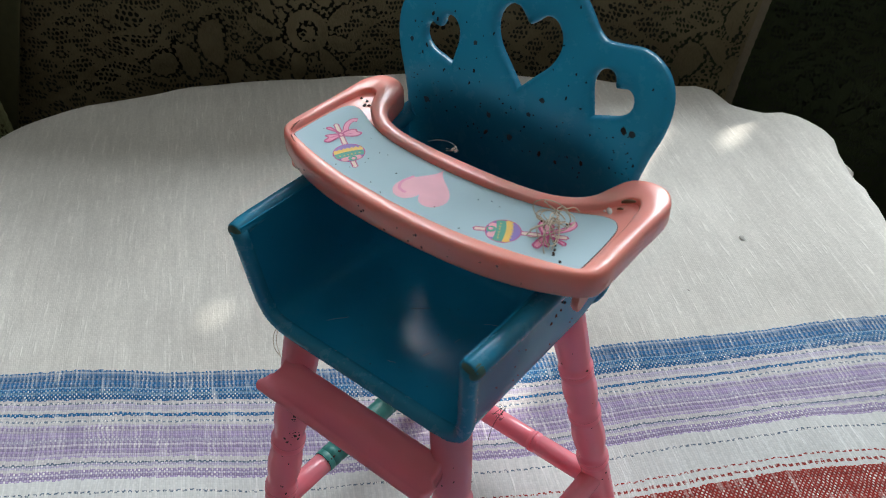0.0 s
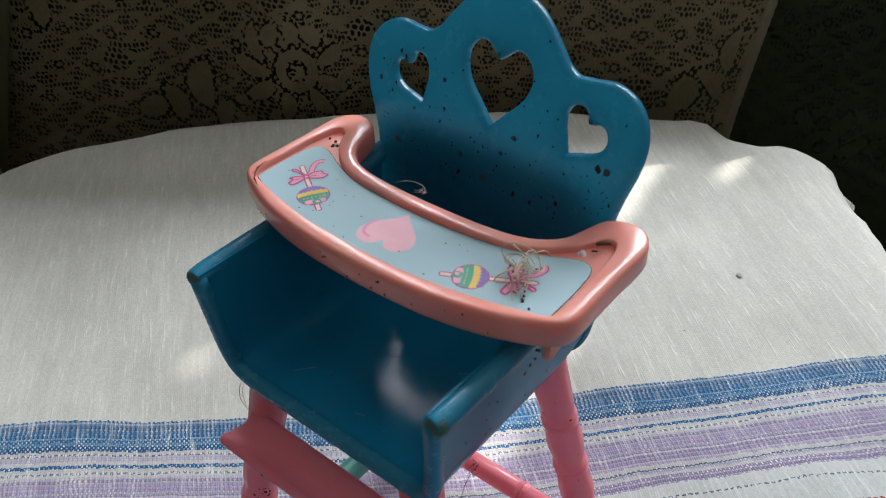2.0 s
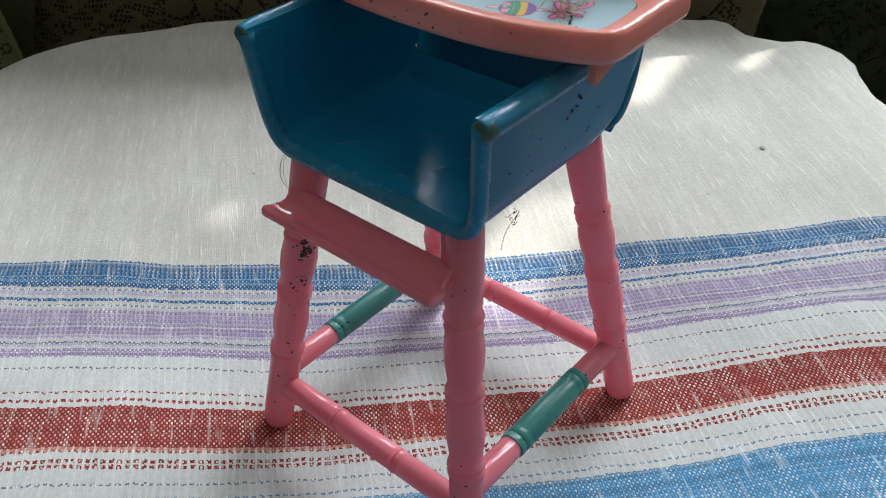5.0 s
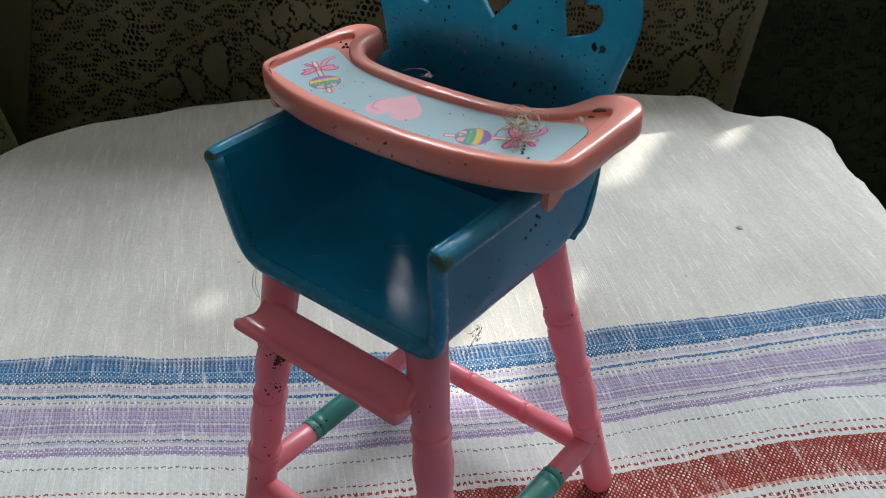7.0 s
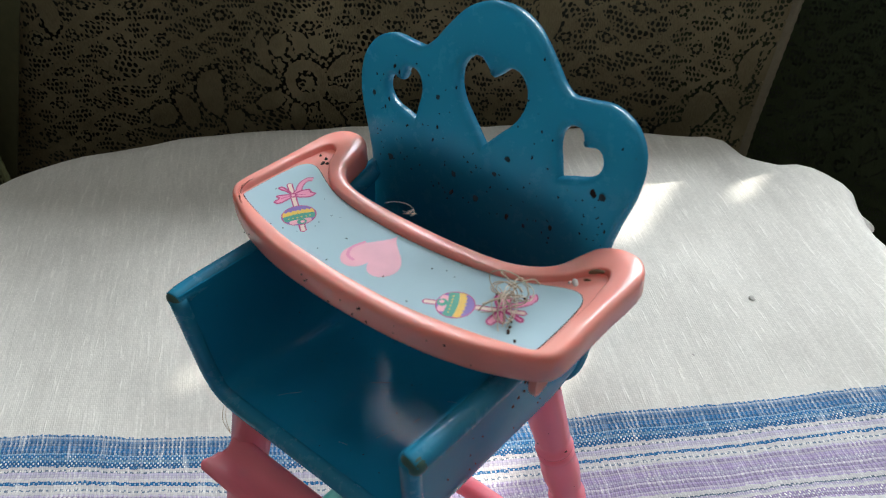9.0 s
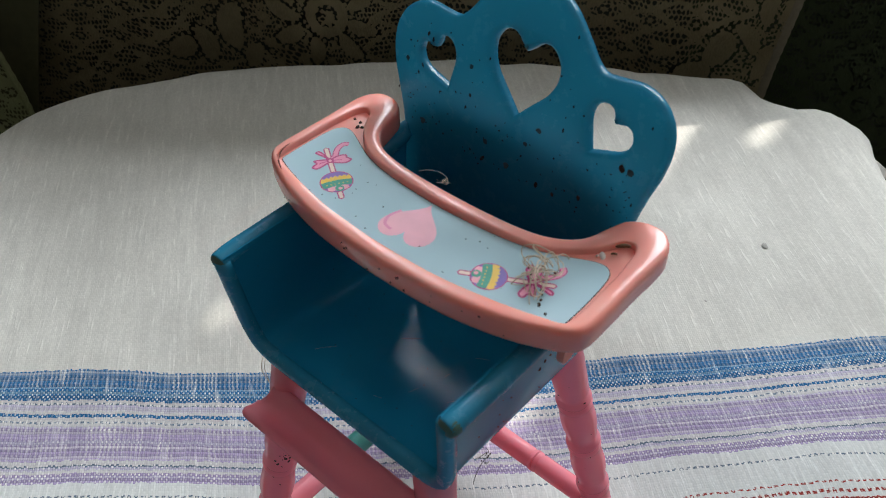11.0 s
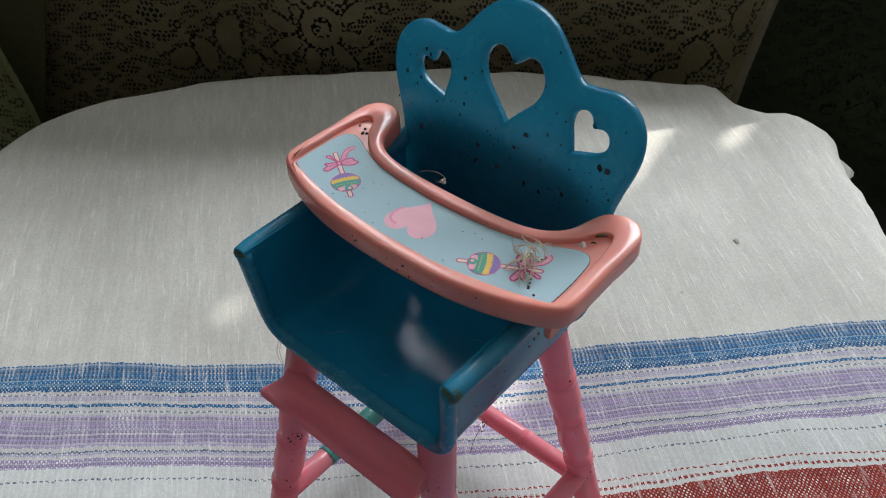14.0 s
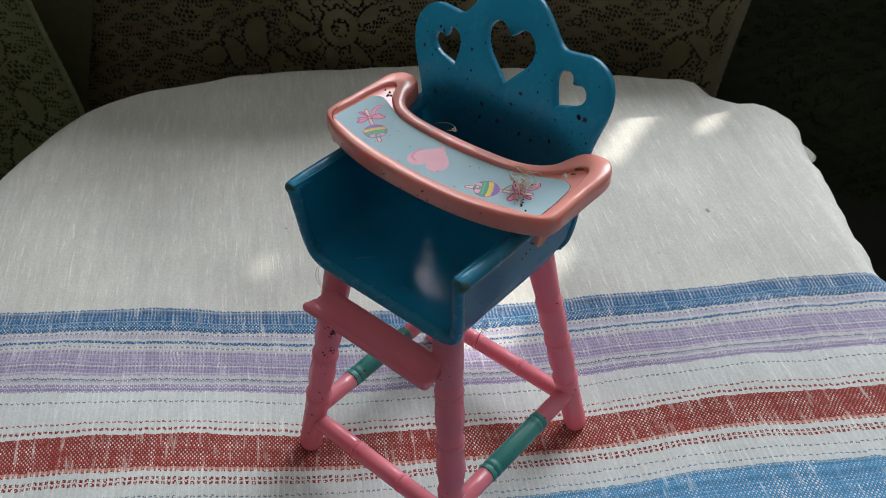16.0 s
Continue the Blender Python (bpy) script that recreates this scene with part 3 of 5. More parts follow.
def lace_border(name, line, w0, w1, dy, width, mat, parent, label):
    """A dense stitched border with small scallops along a throw's edge; line(z): the edge's x."""
    bm = bmesh.new()
    rows = []
    for j in range(121):
        z = (w0 + (w1 - w0) * j / 120) * MM
        x = line(z)
        y = lace_y(x, z) + dy
        k = 0.0004 * abs(math.sin(j * 0.8))
        rows.append([(x - width, y - 0.0005, z), (x - width * 0.5, y - 0.0011, z), (x - 0.0003, y - 0.0011, z), (x + 0.0006 + k, y - 0.0003, z), (x + 0.0006 + k, y + 0.0005, z), (x - width, y + 0.0005, z)])
    loft(bm, rows)
    return part(name, bm, mat, parent, label, scale=1.0)


def hem_x(z):
    return 0.1575 + 0.12 * z


ROSE = (-38.5, 28.0)
THROW_PETALS = [(ROSE[0] + x, ROSE[1] + z, a, b, t) for x, z, a, b, t in (
    (-17, 14, 9, 2.8, 96), (-9.5, 18, 5.5, 3.6, 70), (0, 19, 5, 3.2, 91), (8, 17, 5.5, 3.6, 121), (15, 6, 6.5, 3.4, 41), (14, -8, 7, 3.4, -31),
    (8, -17, 8, 3.2, -61), (-6, -18, 7.5, 3.4, 85), (-17, -10, 7, 4.0, 31), (-20, 2, 8, 3.8, -35))]
THROW_PETALS += [(-84, 20, 12, 6.0, 84), (-96, 10, 9, 4.6, 101), (-108, 8, 7, 5.2, 35), (-75, 6, 7, 4.0, 60), (-143, 62, 11, 4.2, 99), (-130, 75, 9, 4.0, 95), (-153, 76, 9, 4.5, 75), (-118, 88, 9, 5, 40),
                 (148, 31, 10, 3.6, 84), (143, 16, 10, 3.4, 125), (158, 30, 9, 2.8, 75), (131, 11, 9, 6.5, 71), (121, -2, 8, 6.5, 15), (152, 2, 9, 4.0, 81),
                 (24, 71, 9, 6.0, 31), (20, 62, 7, 2.8, 35), (36, 76, 7, 4, 95), (65, 54, 13, 4.6, 91), (60, 70, 8, 4.4, 45), (78, 68, 7, 4.0, 131), (50, 84, 9, 6, 11)]
THROW_RINGS = [(ROSE[0], ROSE[1], 9.0, 10.8, 0.55), (44, 92, 9, 10, 0.5), (-150, 95, 9, 10, 0.5)]
FAR_PETALS = [(218, -23, 8, 3.6, 65), (226, -36, 8, 4, 25), (200, -20, 7, 3.4, 115), (196, -38, 8, 4, 151), (206, -50, 8, 4, 95), (256, 42, 9, 4, 61), (244, 30, 8, 4, 115), (268, 28, 8, 4, 15), (282, -20, 9, 5, 81)]
SIDE_PETALS = [(-206, 30, 11, 5, 81), (-222, 12, 10, 5, 55), (-200, -6, 11, 5, 101), (-236, 36, 10, 5, 115), (-214, -34, 11, 5, 71), (-246, -14, 10, 5, 25), (-228, 62, 10, 5, 41)]


def sofa_top(x):
    """Made-up height of the sofa's unseen top: shades the cloth, dropped where sun passes."""
    f = min(1.0, max(0.0, (x - 0.086) / 0.033))
    high = 0.176
    return high - (high - 0.1135) * f * f * (3 - 2 * f)


def background():
    throw = lace_sheet("lace_throw", -215.0, 178.0, -60.0, 104.0, 0.0, LACE, "cream flower-patterned lace throw hanging over a dark sofa back", THROW_PETALS, THROW_RINGS, 4,
                       lambda x, z: np.minimum(hem_x(z) - x, 0.104 - 0.0315 * np.clip((x - 0.07) / 0.03, 0, 1) - z))
    lace_border("hem", hem_x, -60.0, 72.5, 0.0, 0.0034, plain("lace_hem", (0.17, 0.15, 0.105), 0.9, 500.0, 0.2), throw, "dense stitched hem")
    bm = bmesh.new()
    over = lambda x: [(lace_y(x, 0.104), 0.104), (0.261, 0.12), (0.270, sofa_top(x) - 0.03), (0.283, sofa_top(x) - 0.004), (0.292, sofa_top(x) + 0.003), (0.33, sofa_top(x) + 0.003), (0.42, sofa_top(x) + 0.003)]
    loft(bm, list(zip(*[[(x, y, z) for y, z in over(x)] for x in (-0.215 + 0.285 * i / 60 for i in range(61))])), closed=False, caps=False)
    part("folded_top", bm, LACE, throw, "upper part laid over the sofa back", scale=1.0, angle=180)
    far = lace_sheet("lace_throw", 120.0, 345.0, -100.0, 95.0, 0.020, LACE_FAR, "second lace throw hanging behind the first one's hem, its shade painted into the yarn", FAR_PETALS, [(210, -34, 8.5, 9.5, 0.5), (256, 30, 8, 9, 0.5)], 21, lambda x, z: 1.0 + 0 * x)
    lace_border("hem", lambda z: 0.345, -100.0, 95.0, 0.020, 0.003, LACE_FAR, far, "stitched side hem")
    rim1, rim2 = lambda z: -0.173 + 0.35 * z, lambda z: -0.1765 - 0.08 * z
    bm = bmesh.new()
    rows = []
    for j in range(31):
        z = -0.40 + 0.472 * j / 30
        a, e = -0.30, rim1(max(z, -0.05))
        rows.append([(a + (e - a) * i / 14, 0.246 + 0.006 * math.cos(math.pi * i / 14 * 2) - 0.004 * (i == 14), z) for i in range(15)])
    loft(bm, rows, closed=False, caps=False)
    fold = tagged(part("olive_drape", bm, OLIVE, None, "plain olive-brown drape hanging beside the lace", scale=1.0, angle=180), "", "drape")
    sheet_solid(fold, 0.0015)
    side = lace_sheet("lace_throw", -330.0, -160.0, -70.0, 95.0, -0.024, LACE_SIDE, "greenish lace fold hanging in front of an olive drape", SIDE_PETALS, [(-222, 30, 9, 10, 0.5)], 33, lambda x, z: rim2(np.maximum(z, -0.05)) - x)
    lace_border("hem", lambda z: rim2(max(z, -0.05)), -70.0, 95.0, -0.024, 0.002, LACE_SIDE, side, "narrow stitched border")
    sofa = tagged(new("sofa"), "dark upholstered sofa back covered with lace throws", "sofa")
    bm = bmesh.new()
    rings = []
    for k in range(61):
        x = -0.80 + 1.75 * k / 60
        top = sofa_top(x)
        z0 = FLOOR_Z + 0.05
        rings.append([(x, 0.285, z0), (x, 0.285, top - 0.012), (x, 0.288, top - 0.004), (x, 0.294, top), (x, 0.42, top), (x, 0.436, top - 0.006), (x, 0.44, top - 0.02), (x, 0.44, z0)])
    loft(bm, rings)
    part("backrest", bm, SOFA, sofa, scale=1.0)
    for x in (-0.7, 0.85):
        bm = bmesh.new()
        box(bm, x - 0.03, x + 0.03, 0.32, 0.40, FLOOR_Z, FLOOR_Z + 0.06, 0.004)
        part("foot", bm, WOOD, sofa, scale=1.0)


background()


def curtain():
    """An unseen heavy curtain added inside the window; narrow vertical gaps and a small hole are cut in it to put slips
    of sun on the cloth.
    """
    y = WIN_Y - 0.03
    reach = lambda px, py, pz: Vector((px, py, pz)) + sun_way * ((y - py) / sun_way.y)
    gaps = []
    for px, py, y0, y1, w in ((0.0995, 0.184, 0.158, 0.30, 0.0150), (0.0455, 0.088, 0.066, 0.112, 0.0290), (0.1385, 0.194, 0.177, 0.30, 0.0105), (-0.0485, 0.0985, 0.0940, 0.1030, 0.0080)):
        q, a, b = reach(px, py, 0.012), reach(px, y1, 0.012), reach(px, y0, 0.012)
        gaps.append((q.x - w / 2, q.x + w / 2, min(a.z, b.z), max(a.z, b.z)))
    x0, x1, z0, z1 = 0.15, WIN_X1 + 0.06, WIN_Z0 - 0.05, WIN_Z1 + 0.1
    xs, zs = sorted([x0, x1] + [v for g in gaps for v in g[:2]]), sorted([z0, z1] + [v for g in gaps for v in g[2:]])
    bm = bmesh.new()
    for a, b in zip(xs, xs[1:]):
        for c, d in zip(zs, zs[1:]):
            mx, mz = (a + b) / 2, (c + d) / 2
            if any(g[0] < mx < g[1] and g[2] < mz < g[3] for g in gaps):
                continue
            box(bm, a, b, y, y + 0.003, c, d)
    hung = tagged(new("curtain"), "unseen brown curtain on a rod, added to cut the sun into slips", "curtain")
    part("panel", bm, DRAPE, hung, scale=1.0)
    # Unseen panel added to dim part of the window light and its reflection.
    bm = bmesh.new()
    folds = [(-0.045 + 0.0085 * i, WIN_Y - 0.10 + 0.012 * math.sin(i * 0.75) + 0.005 * math.sin(i * 1.9)) for i in range(47)]
    loft(bm, [[(x, fy, zz) for x, fy in folds] + [(x, fy + 0.003, zz) for x, fy in reversed(folds)] for zz in (z0, (z0 + z1) / 2, z1)])
    part("dimming_panel", bm, SHEER, hung, "unseen thin pale panel added to dim part of the window light", scale=1.0)
    bm = bmesh.new()
    lathe(bm, (x0 - 0.05, y, z1 + 0.006), (RX1, y, z1 + 0.006), [(0, 0.008), (1, 0.008)], 12)
    part("rod", bm, WOOD, hung, scale=1.0)


curtain()

WORN = plain("worn_plastic", (0.05, 0.12, 0.095), 0.5, 500.0, 0.4)

# ---- the toy high chair: u to its side, v to its back, z up, in millimetres ----
chair = tagged(new("toy_high_chair"), "dusty blue and pink plastic doll's high chair on striped cloth", "toy chair")
chair.matrix_world = pose(0, 0, 0.0006, 0, 0, -39.0)

BACK_SLOPE = 0.25


def rear_slant(z):
    """How far the seat's rear is drawn in below the arms."""
    return 0.24 * 5.0 * math.log1p(math.exp(min((95.0 - z) / 5.0, 40.0)))


def back_v(z):
    """The backrest's front: leaning back both below and above the arms, upright between."""
    return 57.2 + BACK_SLOPE * 7.0 * math.log1p(math.exp(min((z - 110.0) / 7.0, 40.0))) - rear_slant(z)


def back_point(x, z, out):
    """A point of the backrest; out: how far in front of its front face."""
    lean = BACK_SLOPE / (1 + math.exp(-(z - 110.0) / 7.0)) + 0.24 / (1 + math.exp((z - 95.0) / 5.0))
    n = math.hypot(1, lean)
    return Vector((x, back_v(z) - out / n, z + out * lean / n))


HEART = [(0, -1), (0.40, -0.56), (0.80, -0.12), (0.985, 0.30), (0.95, 0.68), (0.70, 0.96), (0.40, 0.98), (0.13, 0.76), (0, 0.66)]


def heart(cx, cz, w, h, turn):
    """A heart with its tip down, turned about its middle; in the backrest's plane."""
    pts = []
    for p in spline([(x, y, 0) for x, y in HEART], 5):
        pts.append((p.x, p.y))
    pts = pts + [(-x, y) for x, y in reversed(pts[1:-1])]
    c, s = math.cos(turn), math.sin(turn)
    return [(cx + c * x * w / 2 - s * y * h / 2, cz + s * x * w / 2 + c * y * h / 2) for x, y in pts]


def backrest():
    half = [(0, 76.6), (12, 76.6), (20, 76.8), (23.6, 77.6), (25.8, 80.6), (26.8, 86), (27.0, 93), (26.9, 100), (27.1, 105.5), (28.4, 111), (30.0, 116.5), (30.6, 121.5), (29.8, 125.8),
            (27.3, 129.0), (23.4, 130.7), (18.8, 130.4), (15.8, 130.3), (13.6, 131.8), (11.6, 134.2), (7.6, 138.4), (3.8, 140.4), (0, 141.0)]
    half = [(x, z - 0.8 * min(1.0, max(0.0, (z - 112) / 12))) for x, z in half]
    line = spline([(x, z, 0) for x, z in mirrored(half)], 5, True)
    holes = [heart(0.15, 123.2, 14.7, 14.7, radians(-2.5)), heart(18.4, 119.6, 9.0, 9.0, radians(-30)), heart(-18.5, 119.6, 9.0, 9.0, radians(30))]
    thick = 2.9
    bm = plate([(p.x, p.y) for p in line], holes, thick, 1.15)
    for z in range(80, 126, 3):
        bmesh.ops.bisect_plane(bm, geom=bm.verts[:] + bm.edges[:] + bm.faces[:], plane_co=(0, z, 0), plane_no=(0, 1, 0), dist=0.0001)
    for v in bm.verts:
        v.co = back_point(v.co.x, v.co.y, v.co.z - thick / 2)
    part("backrest", bm, BLUE_DUSTY_BACKLIT, chair, "blue backrest with three heart cut-outs and dirt specks", 55)


def section():
    """The seat's outer section, from the middle of the floor up to an arm."""
    return spline([(0, 0, 74.3), (9, 0, 74.3), (16, 0, 74.3), (20.2, 0, 74.5), (22.9, 0, 75.5), (25.0, 0, 77.6), (26.2, 0, 81.0), (26.8, 0, 86), (27.3, 0, 92.5), (27.9, 0, 100)], 4)


def seat():
    half = [(p.x, p.z) for p in section()]
    line = [(-x, z) for x, z in reversed(half[1:])] + half
    bm = bmesh.new()
    rows = []
    for k in range(25):
        f = k / 24
        row = []
        for x, z in line:
            v0 = 12.6 - 2.4 * (z - 75) / 25
            v1 = 58.0 - rear_slant(z)
            v = v0 + (v1 - v0) * f
            lift = 4.0 * max(0.0, (v - v1 + 6.0) / 5.0) ** 2 if z < 82 else 0.0
            row.append((x - 0.8 * (1 - (z - 74) / 26), v, z + lift * max(0.0, 1 - (z - 74.6) / 7.4)))
        rows.append(row)
    loft(bm, rows, closed=False, caps=False)
    # Unseen wall added to keep light from passing through the lower backrest.
    wall = bmesh.new()
    back = [(-23.5, 75.5), (23.5, 75.5), (24.6, 79.0), (25.2, 90.0), (25.4, 105.5), (23.5, 110.0), (16.0, 112.2), (0.0, 113.0), (-16.0, 112.2), (-23.5, 110.0), (-25.4, 105.5), (-25.2, 90.0), (-24.6, 79.0)]
    loft(wall, [[(x * k * 0.985, back_v(z) + v, 90 + (z - 90) * k) for x, z in back] for v, k in ((3.6, 0.985), (3.9, 1.0), (4.5, 1.0), (4.8, 0.985))])
    shell = part("seat", bm, SEAT_BLUE, chair, "deep blue bucket seat with a worn glossy floor", angle=180)
    sheet_solid(shell, 0.0020, 0.0007, -1.0)
    part("shading_wall", wall, BLUE, shell)
    bm = bmesh.new()
    lip = []
    for x, z in line[1:-1]:
        k = 1 - (z - 74) / 26
        inward = min(1.0, max(0.0, (z - 74.6) / 4.0))
        lip.append((x - math.copysign(inward * 0.8, x) - 0.8 * k, 12.6 - 2.4 * (z - 75) / 25 + 0.2, z + 0.9 - 0.5 * inward))
    tube(bm, lip, 1.62, 12)
    part("seat_lip", bm, LIP, shell, "paler rounded front lip of the seat", angle=180)
    bm = bmesh.new()
    random.seed(8)
    for u, v, turn, long in ((-14.5, 20.0, 0.9, 3.6), (-13.6, 21.2, 0.85, 2.4), (-3.0, 33.0, 0.7, 4.2), (6.0, 24.0, 1.2, 2.2), (11.0, 38.0, 0.5, 3.0), (13.5, 27.0, 0.95, 2.8), (2.0, 18.5, 0.3, 1.8), (8.5, 30.5, 1.4, 1.6)):
        d = Vector((math.cos(turn), math.sin(turn), 0)) * long / 2
        tube(bm, spline([Vector((u, v, 76.32)) - d, Vector((u + random.uniform(-0.15, 0.15), v, 76.34)), Vector((u, v, 76.32)) + d], 4), [0.02] + [0.05] * 7 + [0.02], 5)
    part("scratches", bm, plain("scratched_plastic", (0.16, 0.34, 0.44), 0.5, 900.0, 0.3), shell, "fine pale scratches on the seat's floor")
    for s in (-1, 1):
        bm = bmesh.new()
        path = spline([(s * 27.4, 9.9, 98.6), (s * 27.5, 10.8, 98.7), (s * 27.7, 13.5, 98.8), (s * 27.8, 20, 98.8), (s * 27.8, 40, 99.0), (s * 27.6, 52, 99.6), (s * 26.9, 56.6, 101.2), (s * 26.0, 58.4, 102.4), (s * 25.0, 58.8, 103.0)], 6)
        rad = [1.95] * len(path)
        for i, r in enumerate((1.55, 1.74, 1.82, 1.86, 1.88, 1.9, 1.91, 1.92, 1.93, 1.94)):
            rad[i] = r
        tube(bm, path, rad, 16)
        arm = part("armrest", bm, LIP, chair, "rounded blue arm rim")
        bm = bmesh.new()
        lathe(bm, (s * 27.45, 9.3, 98.55), (s * 27.62, 11.6, 98.7), [(0.0, 0.6), (0.04, 1.1), (0.12, 1.5), (0.3, 1.8), (0.5, 1.9), (0.75, 1.93), (0.92, 1.9), (1.0, 1.7)], 20)
        part("worn_tip", bm, WORN, arm, "worn brownish end of the arm rim")


TRAY_HALF = [(0, 21.6), (9, 21.9), (15.3, 22.5), (21, 23.6), (26, 25.0), (30.5, 26.9), (34.0, 28.9), (35.5, 31.6), (35.6, 38), (35.5, 45), (35.6, 50), (35.2, 54.0), (33.0, 56.9), (29.4, 57.3),
             (26.3, 55.4), (24.9, 51.8), (23.6, 47.8), (20.9, 45.0), (16.6, 43.2), (9.8, 42.3), (0, 42.0)]


def inset(line, d):
    n = len(line)
    out = []
    for i, p in enumerate(line):
        t = line[(i + 1) % n] - line[i - 1]
        t.normalize()
        out.append(p + Vector((-t.y, t.x, 0)) * d)
    return out


TRAY_WELL = [(0, 24.7), (8.8, 24.9), (14.7, 25.5), (20, 26.4), (24.8, 27.4), (29.2, 28.6), (31.9, 29.4), (33.0, 30.5), (33.2, 34), (33.1, 38), (33.0, 43.5), (32.6, 47), (32.3, 49.2), (31.6, 50.7), (30.7, 51.0),
             (29.4, 50.2), (28.3, 48.4), (26.6, 45.8), (22.2, 42.1), (17.4, 40.2), (9.9, 39.2), (0, 38.8)]


def tray():
    line = spline([(x * 1.02 if x > 0 else x, y, 0) for x, y in mirrored(TRAY_HALF)], 5, True)
    well = spline([(x, y, 0) for x, y in mirrored(TRAY_WELL)], 5, True)
    bm = bmesh.new()
    rings = []
    for d, z in ((3.0, 103.6), (0.9, 103.7), (0.25, 104.2), (0.0, 105.0), (0.0, 107.9), (0.07, 108.4), (0.26, 108.82), (0.55, 109.07), (0.9, 109.15)):
        rings.append([(p.x, p.y, z) for p in inset(line, d)])
    for d, z in ((-0.45, 109.15), (-0.22, 109.07), (-0.06, 108.85), (0.0, 108.45), (0.12, 107.95)):
        rings.append([(p.x, p.y, z) for p in inset(well, d)])
    loft(bm, rings)
    ob = part("tray", bm, CORAL, chair, "coral-pink plastic tray with a raised rounded rim", angle=60)
    # the printed sticker in the tray's floor
    st = [(0, 25.0), (8, 25.2), (14, 25.7), (20, 26.6), (26, 28.1), (29.6, 29.1), (31.3, 29.7), (32.0, 30.0), (32.3, 30.5), (32.4, 32), (32.4, 36), (32.2, 40), (31.9, 42.4), (31.3, 43.8),
          (30.2, 44.6), (28.6, 44.5), (26.6, 43.7), (22, 41.5), (17, 39.9), (10, 38.9), (0, 38.4)]
    line = spline([(x, y, 0) for x, y in mirrored(st)], 4, True)
    bm = bmesh.new()
    loft(bm, [[(p.x, p.y, z) for p in line] for z in (107.8, 108.1)])
    # One dark ring holds the grime and the sticker edge's painted shadow.
    rim = bmesh.new()
    rings = [[(p.x, p.y, z) for p in inset(line, d)] for d, z in ((-0.13, 107.97), (-0.12, 108.03), (0.02, 108.04))]
    loft(rim, rings, caps=False)
    part("grime_shadow_line", rim, DIRT, ob, "thin dark line of grime and painted edge shadow round the sticker")
    part("sticker", bm, PAPER, ob, "pale blue printed paper sticker, curling at its edge")
    for s in (-1, 1):
        bm = bmesh.new()
        prof = [(29.8, 104.0), (29.3, 101.8), (29.3, 100.6), (29.7, 99.9), (30.5, 99.7), (31.6, 100.1), (36.5, 102.2), (42.5, 103.4), (43.0, 104.0)]
        loft(bm, [[(s * (32.8 + du * k), 30 + (v - 30) * g, 102.6 + (z - 102.6) * g) for v, z in prof] for du, g, k in ((-0.65, 0.9, 1), (-0.4, 1.0, 1), (0.4, 1.0, 1), (0.65, 0.9, 1))])
        part("clip", bm, CORAL, ob)
    return ob


def flat(bm, pts, z, mat):
    f = bm.faces.new([bm.verts.new((x, y, z)) for x, y in pts])
    f.material_index = mat


def ribbon(bm, pts, width, z, mat):
    pts = spline([(x, y, 0) for x, y in pts], 6)
    left, right = [], []
    for i, p in enumerate(pts):
        t = (pts[min(i + 1, len(pts) - 1)] - pts[max(i - 1, 0)]).normalized()
        w = width[min(int(i * len(width) / len(pts)), len(width) - 1)] if isinstance(width, (list, tuple)) else width
        nrm = Vector((-t.y, t.x, 0)) * w / 2
        left.append(p + nrm)
        right.append(p - nrm)
    for a, b, c, d in zip(left, left[1:], right[1:], right):
        f = bm.faces.new([bm.verts.new((q.x, q.y, z)) for q in (a, b, c, d)])
        f.material_index = mat


RATTLE_INKS = [INK_PINK, INK_CREAM, INK_PURPLE, INK_YELLOW, INK_GREEN, INK_LINE, INK_ROSE]


